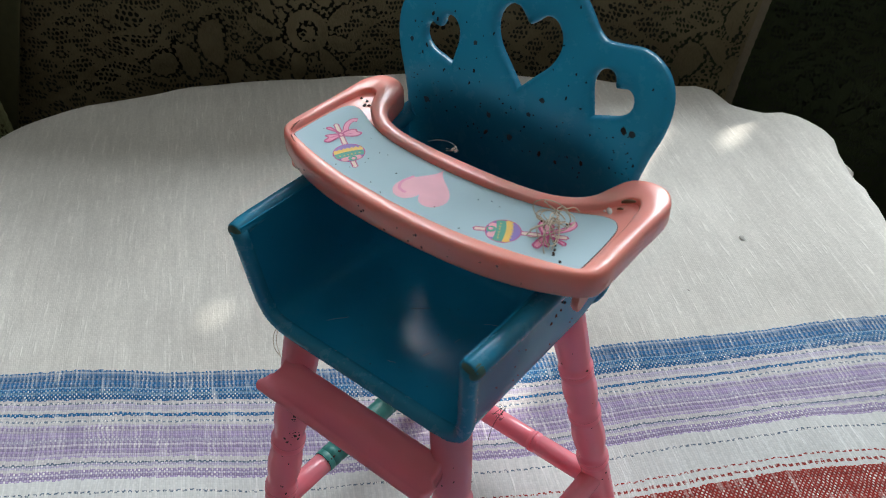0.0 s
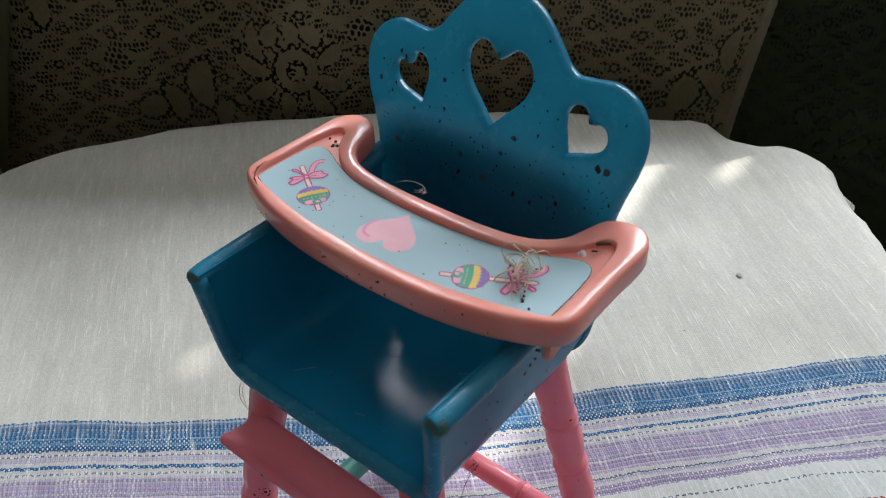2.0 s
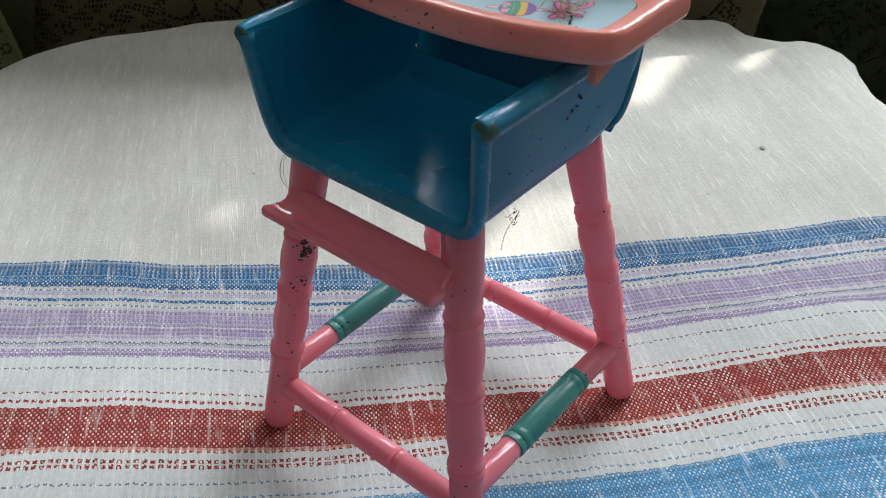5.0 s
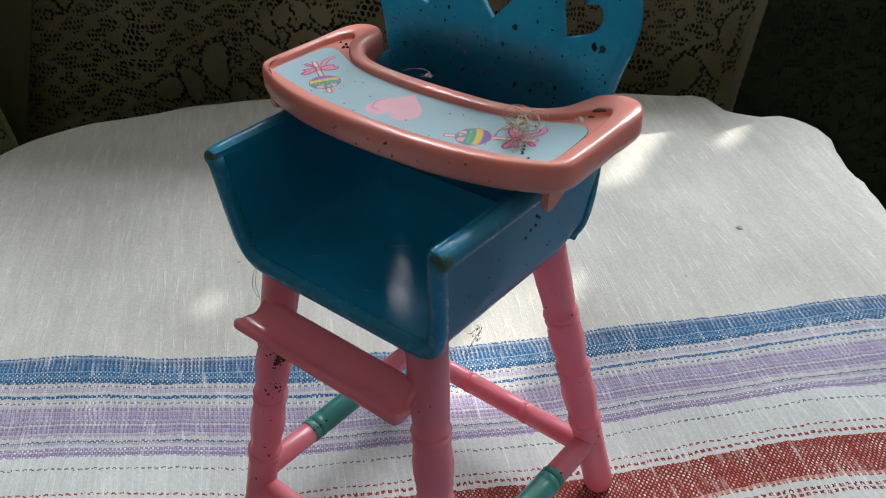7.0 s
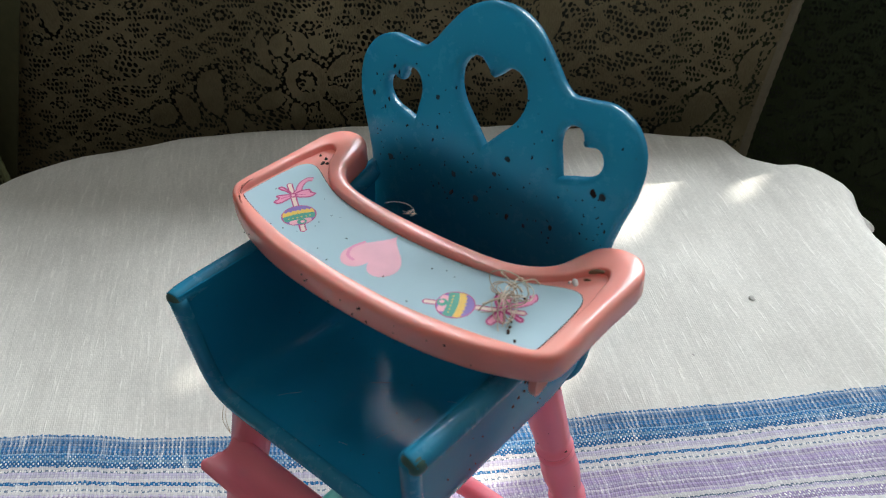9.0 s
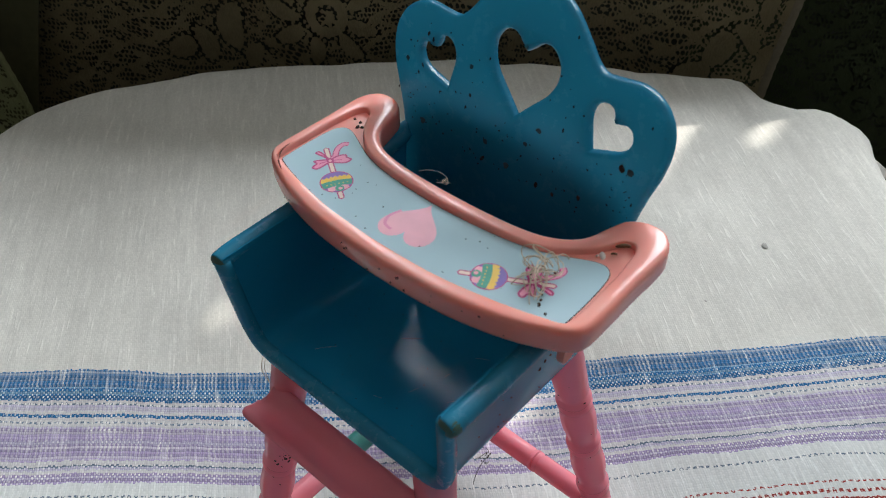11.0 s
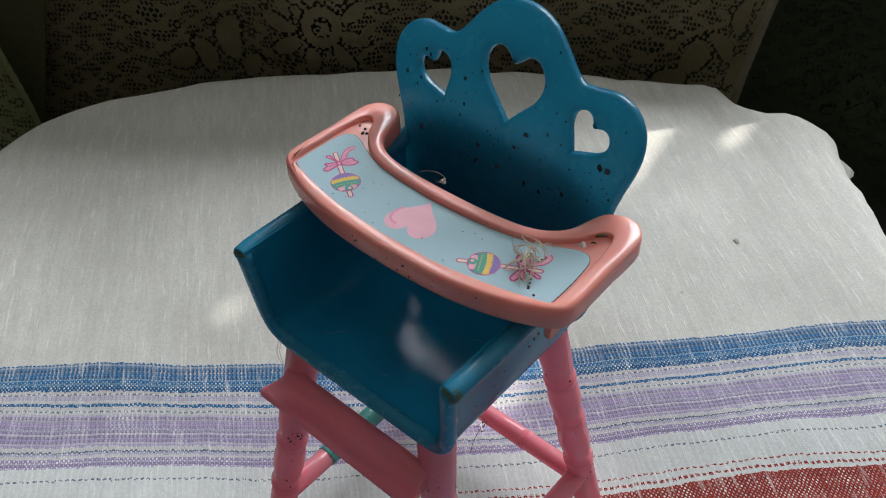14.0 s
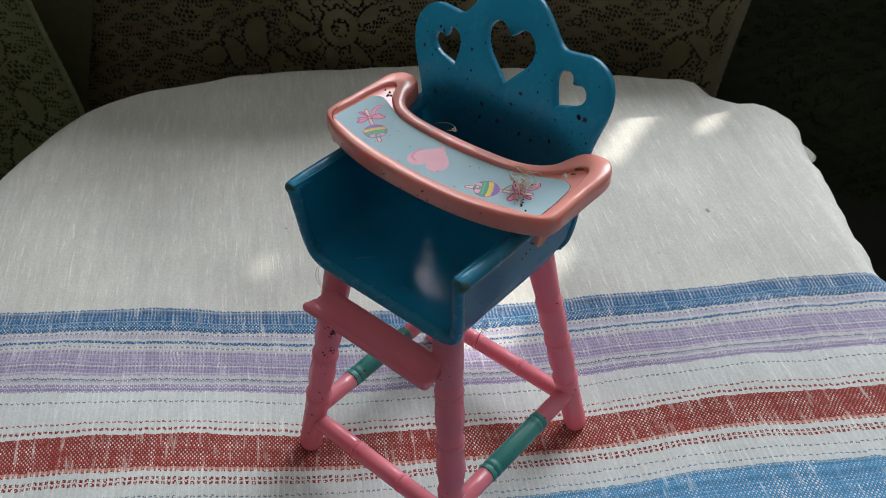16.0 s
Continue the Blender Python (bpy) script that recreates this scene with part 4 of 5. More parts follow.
def rattle(cx, cy, turn, parent, flip=1, far=0.0):
    """A printed baby's rattle: striped ball, stick, bow and ribbon; y runs along its stick."""
    bm = bmesh.new()
    z = 108.12
    R = 3.1
    def disc(r, zz, m, ox=0.0, oy=0.0, k=28):
        flat(bm, [(ox + r * math.cos(2 * math.pi * i / k), oy + r * math.sin(2 * math.pi * i / k)) for i in range(k)], zz, m)
    flat(bm, [(-0.62, -5.2), (0, -5.6), (0.62, -5.2), (0.62, 11.3), (0, 11.8), (-0.62, 11.3)], z, 5)
    flat(bm, [(-0.36, -5.1), (0, -5.3), (0.36, -5.1), (0.36, 11.2), (0, 11.5), (-0.36, 11.2)], z + 0.02, 1)
    disc(R + 0.2, z + 0.04, 5)
    disc(R, z + 0.06, 2)
    def band(y0, y1, zz, m, wave=0.0):
        top, bot = [], []
        for i in range(25):
            f = -1 + 2 * i / 24
            w = math.sqrt(max(R * R - ((y0 + y1) / 2) ** 2, 0.1)) * 0.985
            x = f * w
            bow = 0.35 * (1 - f * f)
            top.append((x, min(y1 + wave * abs(math.sin(i * 0.9)) + bow, math.sqrt(max(R * R - x * x, 0.0)))))
            bot.append((x, max(y0 + bow, -math.sqrt(max(R * R - x * x, 0.0)))))
        flat(bm, top + bot[::-1], zz, m)
    band(-3.0, -1.6, z + 0.075, 6)
    band(0.1, 1.0, z + 0.08, 3, 0.5)
    band(-1.7, 0.1, z + 0.10, 4)
    for i in range(6):
        disc(0.16, z + 0.12, 3, -2.0 + 0.8 * i, -0.7, 8)
    disc(0.9, z + 0.10, 4, 0.2, -2.2, 14)
    disc(0.42, z + 0.12, 6, 0.35, -2.3, 14)
    # bow and trailing ribbon, each with a drawn outline
    first = len(bm.verts)
    def drawn(pts, zz, m):
        line = list(pts)
        flat(bm, line, zz, m)
        ribbon(bm, line + line[:1], 0.46, zz + 0.015, 5)
    drawn([(-0.2, 6.5), (-1.0, 8.0), (-2.6, 9.9), (-1.7, 10.2), (-0.3, 7.4)], z + 0.07, 0)
    curl = [(0.4, 6.4), (1.5, 7.5), (2.2, 9.2), (3.1, 10.6), (4.5, 11.5), (5.6, 11.1)]
    ribbon(bm, curl, 1.55, z + 0.06, 5)
    ribbon(bm, curl, 1.05, z + 0.075, 0)
    drawn([(-0.1, 6.5), (-1.7, 6.9), (-3.6, 7.0), (-3.2, 5.9), (-4.4, 4.9), (-3.5, 4.0), (-1.6, 4.8), (-0.3, 5.7)], z + 0.10, 0)
    drawn([(0.2, 6.4), (2.0, 7.3), (3.9, 7.3), (4.2, 6.2), (5.0, 5.2), (3.6, 4.4), (1.6, 4.9), (0.4, 5.7)], z + 0.10, 0)
    drawn([(-0.6, 6.2), (-0.3, 5.5), (0.4, 5.5), (0.7, 6.2), (0.3, 6.7), (-0.3, 6.7)], z + 0.13, 6)
    for s in (-1, 1):
        ribbon(bm, [(s * 0.7, 6.0), (s * 1.8, 5.9), (s * 2.8, 5.6)], 0.22, z + 0.12, 5)
    bm.verts.ensure_lookup_table()
    for v in bm.verts[first:]:
        v.co.y += far
        v.co = Vector((v.co.x * 0.84, 6.2 + far + (v.co.y - 6.2 - far) * 0.88, v.co.z))
    m = Matrix.Translation((cx, cy, 0)) @ Matrix.Rotation(turn, 4, "Z") @ Matrix.Diagonal((flip * 0.93, 0.93, 1, 1))
    for v in bm.verts:
        v.co = m @ v.co
        v.co.z = 108.108 + (v.co.z - 108.12) * 0.5
    part("printed_rattle", bm, RATTLE_INKS, parent, "printed pink rattle with a bow and striped ball")


def prints(parent):
    rattle(-19.2, 31.8, radians(58), parent, 1, 0.9)
    rattle(17.3, 30.8, radians(-62), parent, -1, 1.4)
    bm = bmesh.new()
    c, s = math.cos(radians(180 + 8)), math.sin(radians(180 + 8))
    pts = []
    for k in range(48):
        t = 2 * math.pi * k / 48 + math.pi
        x, y = math.sin(t) ** 3 * 5.4, (13 * math.cos(t) - 5 * math.cos(2 * t) - 2 * math.cos(3 * t) - math.cos(4 * t)) / 16 * 5.9
        pts.append((-0.6 + c * x - s * y, 31.9 + s * x + c * y))
    flat(bm, pts, 108.115, 0)
    ribbon(bm, [(-4.6, 33.6), (-5.3, 31.2), (-4.4, 29.3), (-2.6, 28.9)], 0.55, 108.13, 1)
    part("printed_heart", bm, [INK_ROSE, INK_PINK], parent, "printed soft pink heart")


def turned_leg(foot, top, name="leg"):
    """A turned leg: plain foot, three double rings with swelling shanks between them, plain top."""
    zt = top[2]
    def at(z):
        return (z - foot[2]) / (zt - foot[2])
    prof = [(0.0, 3.0), (at(0.8), 3.45), (at(3), 3.55), (at(10), 3.55), (at(17), 3.5), (at(20.5), 3.5)]
    for zr in (23.5, 40.5, 56.0):
        prof += [(at(zr - 2.1), 3.5), (at(zr - 1.5), 3.72), (at(zr - 0.8), 3.84), (at(zr - 0.25), 3.62), (at(zr), 3.46), (at(zr + 0.25), 3.62), (at(zr + 0.9), 3.92), (at(zr + 1.5), 3.8), (at(zr + 2.2), 3.36)]
        if zr < 50:
            prof += [(at(zr + 4), 3.45), (at(zr + 7), 3.85), (at(zr + 9.5), 3.95), (at(zr + 12), 3.75)]
    prof += [(at(59.5), 3.55), (at(65), 3.8), (1.0, 4.0)]
    bm = bmesh.new()
    lathe(bm, foot, top, prof, 28)
    return part(name, bm, PINK, chair)


FEET = {}


def legs():
    for s in (-1, 1):
        FEET[s, 0] = (Vector((s * 30.0, 2.9, 0)), Vector((s * 18.8, 15.6, 75.2)))
        FEET[s, 1] = (Vector((s * 30.0, 63.8, 0)), Vector((s * 18.8, 52.6, 75.2)))
        for k in (0, 1):
            turned_leg(*FEET[s, k])


def on_leg(s, k, z):
    f, t = FEET[s, k]
    return f.lerp(t, z / t.z)


def stretcher(a, b, teal):
    bm = bmesh.new()
    prof = [(0, 2.7)]
    for c in (0.34, 0.66):
        prof += [(c - 0.030, 2.7), (c - 0.024, 2.45), (c - 0.016, 2.75), (c - 0.004, 2.85), (c, 2.5), (c + 0.004, 2.85), (c + 0.016, 2.75), (c + 0.024, 2.45), (c + 0.030, 2.7)]
    prof += [(1, 2.7)]
    lathe(bm, a, b, prof, 20)
    ob = part("stretcher", bm, PINK, chair)
    if teal:
        bm = bmesh.new()
        sl = [(0.0, 2.6), (0.004, 2.95), (0.055, 3.0), (0.07, 2.75), (0.09, 2.98), (0.13, 3.02), (0.15, 2.8), (0.17, 2.95)]
        sl += [(1 - f, r) for f, r in reversed(sl)]
        lathe(bm, a.lerp(b, 0.27), a.lerp(b, 0.73), sl, 20)
        part("sleeve", bm, TEAL, ob, "teal sleeve with grooved ends")
    return ob


def footrest():
    bm = bmesh.new()
    prof = [(4.8, 65.0), (3.7, 65.1), (3.15, 65.4), (2.95, 65.9), (3.1, 66.45), (3.5, 66.8), (4.0, 66.85), (4.5, 66.65), (5.0, 66.3), (6.0, 66.05), (7.2, 66.0), (8.0, 66.15), (8.6, 66.5), (9.1, 66.95), (10.1, 67.85), (10.7, 68.25), (11.2, 68.4), (11.7, 68.35), (12.1, 68.0), (12.3, 67.4),
            (12.3, 64.9), (11.4, 64.4), (8.6, 64.5)]
    rings = []
    for u, k, rise in ((-21.9, 0.86, 0.0), (-21.75, 0.93, 0.25), (-21.4, 0.98, 0.4), (-20.9, 1.0, 0.25), (-20.2, 1.0, 0.0), (-10, 1.0, 0.0), (0, 1.0, 0.0), (10, 1.0, 0.0), (20.2, 1.0, 0.0), (20.9, 1.0, 0.25), (21.4, 0.98, 0.4), (21.75, 0.93, 0.25), (21.9, 0.86, 0.0)):
        rings.append([(u if v < 8 else u * 0.95, 9 + (v - 9) * k, 65.5 + (z - 65.5) * k + (rise if z > 66 and v < 11 else 0.0)) for v, z in prof])
    loft(bm, rings)
    part("footrest", bm, PINK, chair, "pink footrest board with an upturned back edge", angle=45)


backrest()
seat()
tray_ob = tray()
prints(tray_ob)
tray_ob.location = (0.0006, 0.0003, 0.0)
legs()
for s in (-1, 1):
    stretcher(on_leg(s, 0, 17.0), on_leg(s, 1, 17.0), True)
stretcher(on_leg(-1, 0, 12.8), on_leg(1, 0, 12.8), False)
stretcher(on_leg(-1, 1, 13.2), on_leg(1, 1, 13.2), False)
footrest()


# ---- dirt, dry bits and threads ----
def speck(bm, p, nrm, a, b, h=0.25, spin=0.0):
    """A small uneven crumb lying on a surface."""
    way, side, up = basis(nrm)
    top = bm.verts.new(Vector(p) + way * h)
    ring = []
    for k in range(9):
        t = 2 * math.pi * k / 9
        r = random.choice((0.68, 0.8, 0.9, 1.0, 1.1))
        x, y = math.cos(t) * a * r, math.sin(t) * b * r
        c, s = math.cos(spin), math.sin(spin)
        ring.append(bm.verts.new(Vector(p) + side * (x * c - y * s) + up * (x * s + y * c) - way * 0.05))
    for k in range(9):
        bm.faces.new((top, ring[k], ring[(k + 1) % 9]))


BACK_SPECKS = [(-17.6, 114.2, 4), (-11.0, 113.6, 5), (-10.2, 116.4, 7), (-23.3, 116.3, 5), (-22.4, 118.0, 5), (-28.2, 111.6, 4), (-17.9, 107.3, 4), (-7.8, 109.7, 4), (-10.3, 104.5, 4),
               (-5.8, 105.0, 8), (-9.0, 105.5, 5), (2.9, 109.2, 4), (10.8, 117.6, 5), (7.1, 121.8, 3), (11.9, 122.4, 4), (14.2, 121.6, 4), (16.2, 106.5, 8), (7.0, 105.0, 8), (10.7, 104.6, 7),
               (26.4, 110.0, 4), (23.2, 115.6, 12), (26.8, 124.3, 4), (10.1, 133.7, 4), (-6.8, 124.5, 4), (-21.6, 124.4, 6), (-20.4, 123.6, 5)]
BROWN_SPOTS = [(-10.7, 121.7, 6), (-26.3, 118.2, 7), (-21.5, 106.9, 9), (-5.5, 108.8, 7), (-0.1, 106.0, 10), (3.5, 112.0, 7), (5.9, 115.6, 7), (24.9, 115.7, 9)]


def back_at(x, z):
    return back_point(x, z, 0.05)


def dirt():
    random.seed(5)
    front = Vector((0, -1, BACK_SLOPE))
    bm = bmesh.new()
    for x, z, k in BACK_SPECKS:
        speck(bm, back_at(x, z), front, 0.052 * k, 0.085 * k * random.uniform(0.7, 1.3), 0.14, random.uniform(-0.5, 0.5))
    for _ in range(120):
        x, z = random.uniform(-26, 27), random.uniform(103, 120) if random.random() < 0.75 else random.uniform(119, 128)
        if any((x - hx) ** 2 + (z - hz) ** 2 < hr ** 2 for hx, hz, hr in ((0, 124, 8.6), (18.9, 120.4, 5.6), (-18.9, 120.4, 5.6))):
            continue
        speck(bm, back_at(x, z), front, random.uniform(0.10, 0.24), random.uniform(0.10, 0.34), 0.12, random.uniform(0, 3))
    for _ in range(14):                                   # on the outside of one arm panel
        v, z = random.uniform(16, 50), random.uniform(80, 97)
        speck(bm, (26.0 + 0.1 * (z - 80), v, z), (1, 0, 0.05), random.uniform(0.10, 0.22), random.uniform(0.12, 0.32), 0.2, random.uniform(0, 3))
    for dv, dz in ((36.5, 91.3), (35.0, 91.0), (37.6, 92.4), (33.6, 90.2), (36.8, 93.2)):
        speck(bm, (27.2, dv, dz), (1, 0, 0.05), 0.32, 0.45, 0.25, random.uniform(0, 3))
    for _ in range(30):                                   # on the seat's floor
        speck(bm, (random.uniform(-19, 19), random.uniform(15, 50), 76.25), (0, 0, 1), random.uniform(0.12, 0.3), random.uniform(0.12, 0.4), 0.2, random.uniform(0, 3))
    part("dirt_specks", bm, DIRT, chair, "dark crumbs of dirt stuck to the blue plastic", 180)["kind"] = "stuff"
    bm = bmesh.new()
    for x, z, k in BROWN_SPOTS:
        speck(bm, back_at(x, z), front, 0.085 * k, 0.10 * k, 0.03, random.uniform(-0.5, 0.5))
    part("stains", bm, plain("dull_brown_stain", (0.035, 0.07, 0.085), 0.8, 700.0, 0.4), chair, "dull brownish stains on the backrest", 180)["kind"] = "stuff"
    bm = bmesh.new()
    for k in range(26):
        u, v = random.uniform(-30, 30), random.uniform(26, 40)
        speck(bm, (u, v, 108.12), (0, 0, 1), random.uniform(0.10, 0.22), random.uniform(0.10, 0.26), 0.12, random.uniform(0, 3))
    for u, v, a, b, sp in ((-28.2, 46.6, 0.5, 0.9, 0.4), (-28.9, 48.0, 0.35, 0.6, 1.0), (-27.4, 47.0, 0.4, 0.5, 0.0), (-30.6, 48.2, 0.3, 0.4, 0.6), (27.8, 31.2, 0.35, 0.5, 0.3), (29.6, 30.4, 0.3, 0.5, 0.9)):
        speck(bm, (u, v, 108.05), (0, 0, 1), a, b, 0.4, sp)
    for _ in range(16):
        u = random.uniform(-26, 28)
        v = 21.8 + 0.0042 * u * u
        speck(bm, (u, v - 0.05, random.uniform(105, 108)), (0, -1, 0.1), random.uniform(0.12, 0.28), random.uniform(0.12, 0.32), 0.15)
    part("tray_dirt", bm, DIRT, chair, "small crumbs of dirt on the tray", 180)["kind"] = "stuff"
    bm = bmesh.new()
    for k in range(80):                                   # a smeared patch on one front leg and crumbs on the others
        p = on_leg(-1, 0, random.gauss(51.5, 3.4))
        t = random.gauss(-0.42, 0.30)
        n = Vector((math.cos(t), math.sin(t), 0.1))
        speck(bm, p + n * 3.82, n, random.uniform(0.14, 0.46), random.uniform(0.18, 0.56), 0.08, random.uniform(0, 3))
    for s, k in ((1, 0), (1, 1), (-1, 0)):
        for _ in range(12):
            p = on_leg(s, k, random.uniform(8, 70))
            t = random.gauss(-0.65, 0.6)
            n = Vector((math.cos(t), math.sin(t), 0.1))
            speck(bm, p + n * 3.7, n, random.uniform(0.12, 0.32), random.uniform(0.15, 0.5), 0.2, random.uniform(0, 3))
    for _ in range(14):
        p = on_leg(1, 0, 17).lerp(on_leg(1, 1, 17), random.uniform(0.25, 0.8))
        n = Vector((0.6, -0.3, 0.75)).normalized()
        speck(bm, p + n * 2.95, n, random.uniform(0.15, 0.35), random.uniform(0.15, 0.5), 0.2, random.uniform(0, 3))
    for _ in range(7):
        p = on_leg(-1, 0, 17).lerp(on_leg(-1, 1, 17), random.uniform(0.28, 0.36))
        n = Vector((0.7, -0.2, 0.7)).normalized()
        speck(bm, p + n * 2.95, n, random.uniform(0.2, 0.4), random.uniform(0.2, 0.5), 0.2, random.uniform(0, 3))
    part("leg_dirt", bm, plain("brown_dirt", (0.085, 0.048, 0.042), 0.85, 900.0, 0.5), chair, "dark dirt smeared on the pink legs", 180)["kind"] = "stuff"


def in_world(ob):
    ob.matrix_world = chair.matrix_basis.copy()
    return ob


def dry_bits():
    random.seed(11)
    c = Vector((24.0, 35.2, 109.9))
    # A dead spider's dried husk, simplified to loops and strands of fibre.
    tangle = in_world(tagged(new("spider_husk_tangle"), "dead spider's husk on the tray, built as a tangle of straw-brown fibres", "dry fibres"))
    for k in range(11):                                    # loose loops of fibre, knotted together
        r, tilt, turn = random.uniform(1.4, 3.8), random.uniform(0.3, 1.3), random.uniform(0, 2 * math.pi)
        mid = c + Vector((random.uniform(-1.6, 2.0), random.uniform(-2.0, 2.6), random.uniform(0.0, 1.3)))
        m = Matrix.Rotation(turn, 3, "Z") @ Matrix.Rotation(tilt, 3, "X")
        turns = random.uniform(0.6, 1.2) * 2 * math.pi
        pts = []
        for i in range(9):
            q = mid + m @ Vector((math.cos(turns * i / 8) * r, math.sin(turns * i / 8) * r * 0.55, random.uniform(-0.3, 0.3)))
            q.z = max(q.z, 108.3)
            pts.append(q)
        pts = spline(pts, 4)
        bm = bmesh.new()
        tube(bm, pts, [0.105 - 0.04 * i / (len(pts) - 1) for i in range(len(pts))], 6)
        part("fibre", bm, STRAW, tangle)
    for k in range(4):                                    # short broken stems
        d = Vector((random.gauss(0, 1), random.gauss(0, 1), random.uniform(-0.1, 0.5))).normalized() * random.uniform(1.4, 2.8)
        mid = c + Vector((random.uniform(-1, 1), random.uniform(-1, 1), random.uniform(-0.4, 0.8)))
        a, e = mid - d, mid + d
        a.z, e.z = max(a.z, 108.3), max(e.z, 108.3)
        bm = bmesh.new()
        tube(bm, spline([a, mid + Vector((0, 0, random.uniform(0, 0.6))), e], 5), 0.09, 6)
        part("fibre", bm, STRAW, tangle)
    for dx in (-1.6, -0.5, 0.4, 1.3):
        bm = bmesh.new()
        reach = random.uniform(0.4, 0.8)
        tube(bm, spline([c + Vector((dx, -0.5, -0.6)), c + Vector((dx * 1.3 + 1.9 * reach, -3.3 * reach, random.uniform(-1.0, 0.2))), c + Vector((dx + 2.9 * reach, -5.0 * reach, -1.5)), c + Vector((dx * 0.7 + 3.8 * reach, -6.2 * reach, -1.72))], 6), 0.08, 5)
        part("fibre", bm, STRAW, tangle)
    bm = bmesh.new()
    for k in range(5):
        p = c + Vector((random.gauss(0, 1.3), random.gauss(0, 1.3), random.uniform(-0.8, 0.9)))
        speck(bm, p, Vector((random.uniform(-1, 1), random.uniform(-1, 0.3), 1)), random.uniform(0.15, 0.36), random.uniform(0.15, 0.36), 0.3, random.uniform(0, 3))
    for u, v in ((26.8, 33.2), (27.4, 32.2), (27.7, 31.4), (26.2, 34.0)):
        speck(bm, (u, v, 108.3), (0, 0, 1), 0.25, 0.3, 0.3, random.uniform(0, 3))
    part("crumbs", bm, plain("brown_crumbs", (0.07, 0.035, 0.015), 0.9, 900.0, 0.5), tangle, "brown crumbs caught in the fibres", 180)
    bm = bmesh.new()
    speck(bm, (28.9, 46.6, 108.2), (0.2, -0.3, 1), 0.5, 0.8, 0.35, 0.6)
    speck(bm, (28.2, 46.1, 108.2), (0, 0, 1), 0.25, 0.4, 0.3, 0.2)
    in_world(tagged(part("paper_flake", bm, plain("torn_paper", (0.72, 0.66, 0.63), 0.8, 600.0, 0.15), None, "torn pale flake of sticker paper on the tray"), "", "paper flake"))
    bm = bmesh.new()
    way = spline([(29.6, 49.2, 108.8), (30.2, 49.6, 109.0), (30.9, 50.1, 109.1), (31.6, 50.6, 109.0)], 5)
    tube(bm, way, [0.12 + 0.24 * math.sin(math.pi * i / (len(way) - 1)) ** 0.6 for i in range(len(way))], 8)
    tube(bm, spline([(29.8, 47.6, 108.4), (30.2, 47.8, 108.6), (30.7, 48.1, 108.5)], 4), [0.1, 0.14, 0.17, 0.18, 0.19, 0.18, 0.17, 0.14, 0.1], 6)
    in_world(tagged(part("dry_husk", bm, plain("husk_brown", (0.13, 0.065, 0.026), 0.7, 900.0, 0.5), None, "small dry brown husk on the tray's ear"), "", "dry husk"))
    bm = bmesh.new()
    tube(bm, spline([(-8.6, 43.2, 108.9), (-7.2, 44.0, 109.4), (-5.0, 44.6, 109.7), (-3.0, 44.5, 109.5), (-1.9, 43.6, 109.2), (-2.2, 42.9, 109.2)], 7), 0.05, 5)
    for k in range(7):
        p = Vector((-2.6 + random.uniform(-1.2, 0.9), 43.2 + random.uniform(-0.5, 0.6), 109.35 + random.uniform(0, 0.3)))
        tube(bm, spline([p + Vector((random.uniform(-0.9, 0.9), random.uniform(-0.6, 0.6), random.uniform(-0.1, 0.3))) for _ in range(4)], 5), 0.035, 5)
    in_world(tagged(part("loose_thread", bm, WISP, None, "pale loose thread curled over the tray's rim"), "", "thread"))
    bm = bmesh.new()
    random.seed(3)
    tube(bm, spline([(25.6, 22.9, 76.4), (25.2, 22.7, 75.2), (24.8, 21.9, 74.2), (24.6, 20.6, 72.8), (24.5, 19.8, 71.0), (24.4, 19.4, 69.2)], 5), 0.06, 5)
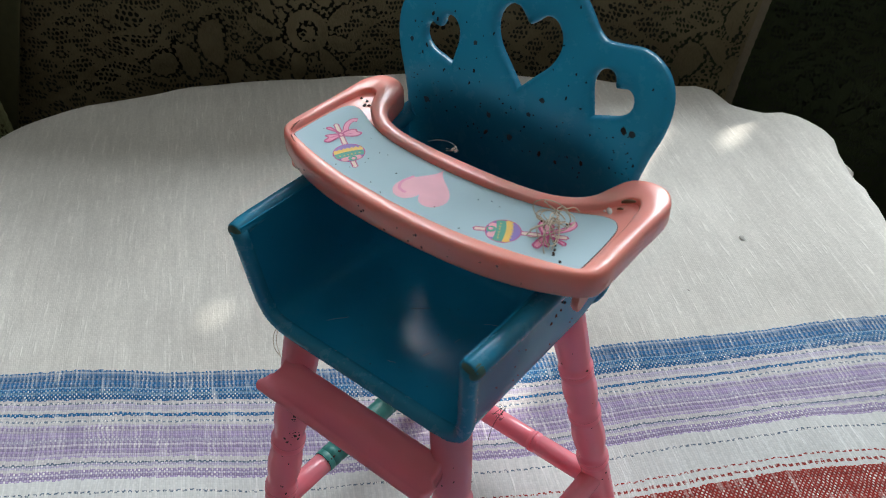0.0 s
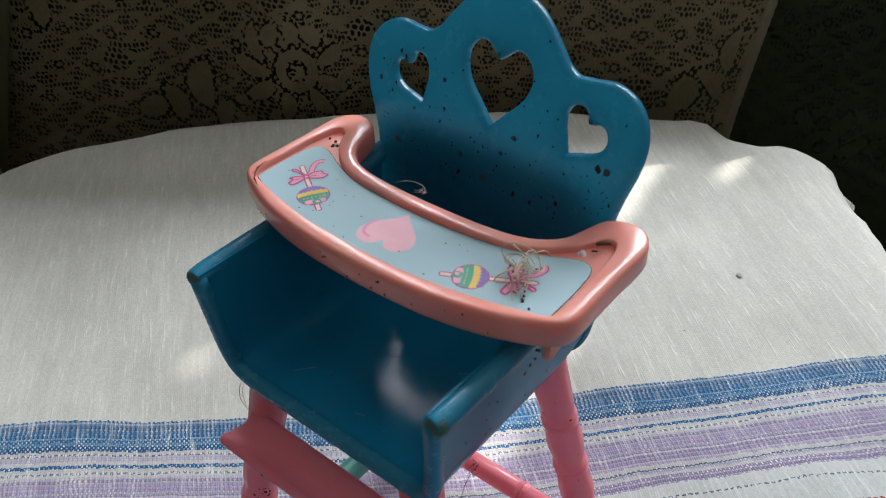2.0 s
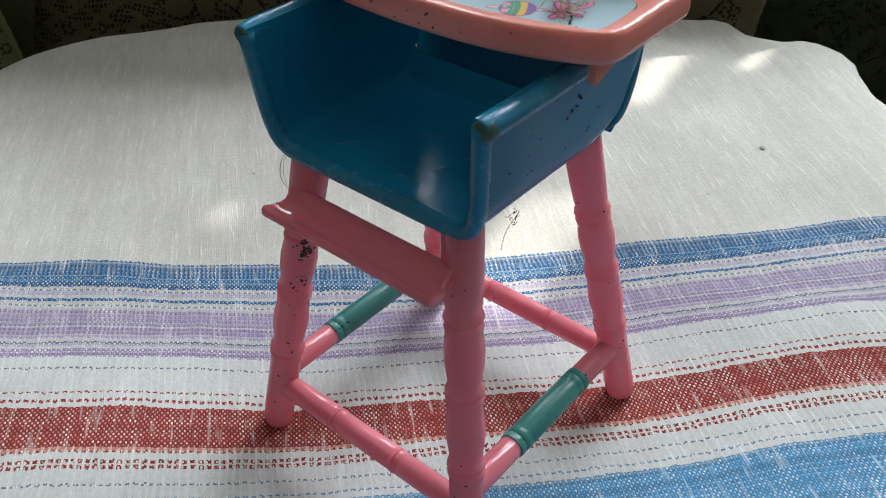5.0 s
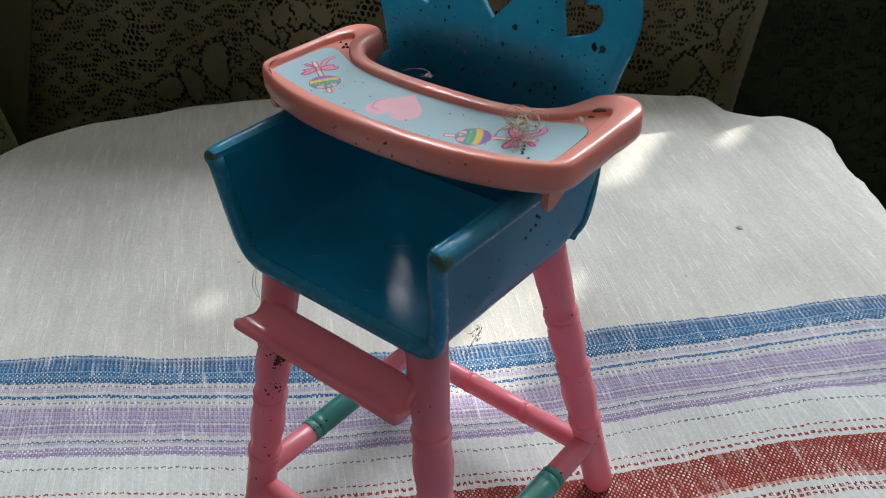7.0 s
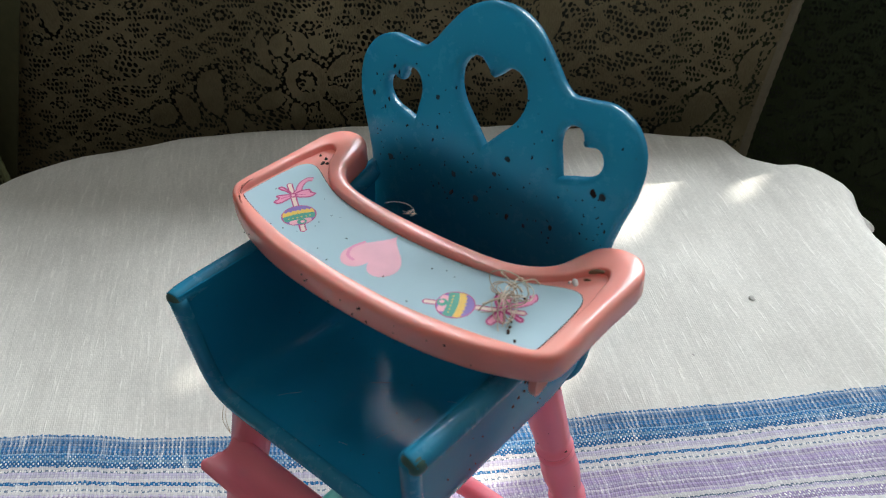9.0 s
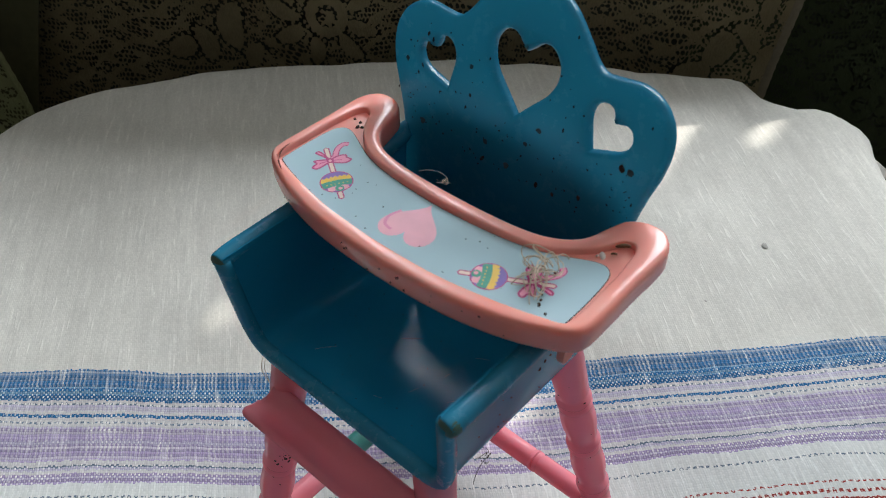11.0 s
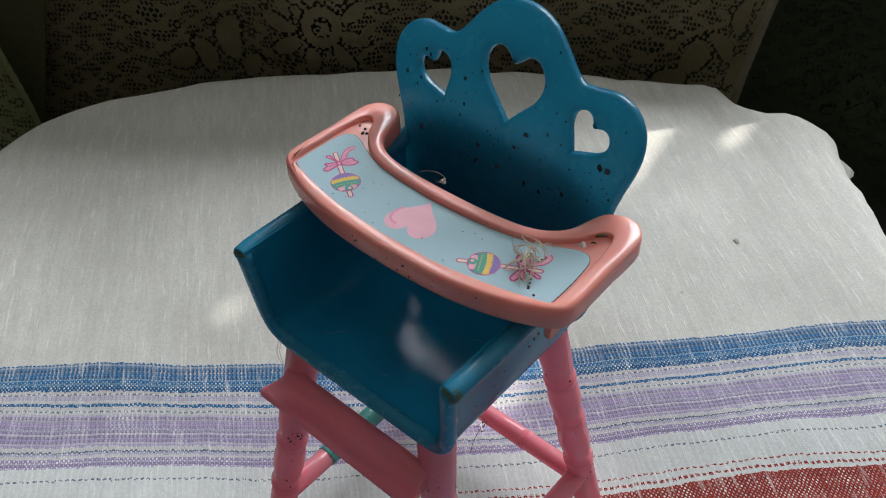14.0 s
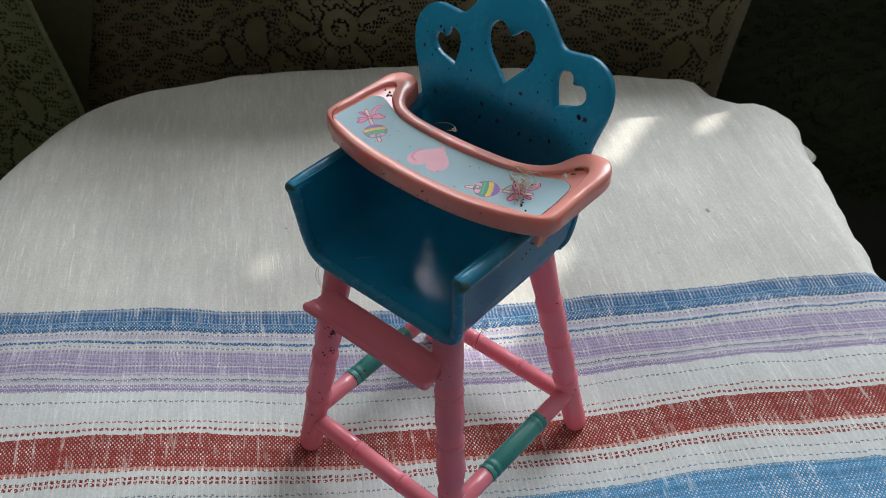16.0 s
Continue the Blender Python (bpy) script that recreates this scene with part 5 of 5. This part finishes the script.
    for k in range(6):
        p = Vector((25.0, 22 + random.uniform(-1, 1.6), 75 + random.uniform(-1.4, 1.2)))
        tube(bm, spline([p, p + Vector((random.uniform(-0.6, 0.6), random.uniform(-0.6, 0.6), random.uniform(-0.6, 0.6))), p + Vector((random.uniform(-1, 1), random.uniform(-1, 1), random.uniform(-1, 1)))], 5), 0.055, 5)
    for k in range(5):
        speck(bm, (25.0, 21.8 + random.uniform(-1, 1.6), 74.8 + random.uniform(-1, 1.5)), (1, 0, 0), 0.18, 0.24, 0.2)
    in_world(tagged(part("cobweb_strand", bm, plain("grey_cobweb", (0.07, 0.06, 0.05), 0.9, 900.0, 0.4), None, "dusty cobweb strand with crumbs hanging from the seat"), "", "cobweb"))
    bm = bmesh.new()
    tube(bm, spline([(33.8, 48.6, 103.9), (33.9, 48.7, 103.0), (33.9, 48.6, 102.2), (33.8, 48.5, 101.4)], 5), 0.08, 5)
    for z, a in ((103.1, 0.3), (102.5, 0.34), (101.9, 0.22), (101.5, 0.2)):
        speck(bm, (33.9, 48.6, z), (0.5, -0.8, 0.2), a, a, 0.3)
    in_world(tagged(part("hanging_crumbs", bm, DIRT, None, "dark crumbs hanging on a web thread below the tray's ear"), "", "crumbs"))
    bm = bmesh.new()
    tube(bm, spline([(-23.6, 13.2, 74.6), (-25.2, 12.4, 71.5), (-25.0, 11.6, 68.5), (-23.2, 11.6, 66.3)], 6), 0.07, 5)
    tube(bm, spline([(-23.9, 13.0, 74.0), (-24.4, 12.0, 70.0), (-23.0, 11.4, 67.0)], 6), 0.06, 5)
    in_world(tagged(part("loose_hair", bm, STRAW, None, "fine loose hair looped beside the pink leg"), "", "hair"))
    bm = bmesh.new()
    for x, y, a, b in ((0.1224, 0.1281, 0.9, 1.6), (-0.045, 0.118, 0.5, 0.8), (0.1, 0.105, 0.4, 0.6)):
        p = Vector((x * 1000, y * 1000, cloth_rise(x, y) * 1000 + 0.25))
        speck(bm, p, (0, 0, 1), a, b, 0.12, 0.4)
    tagged(part("lint_speck", bm, plain("grey_lint", (0.36, 0.35, 0.32), 0.9, 900.0, 0.4), None, "small grey specks of lint on the cloth"), "", "lint", kind="stuff")


dirt()
dry_bits()
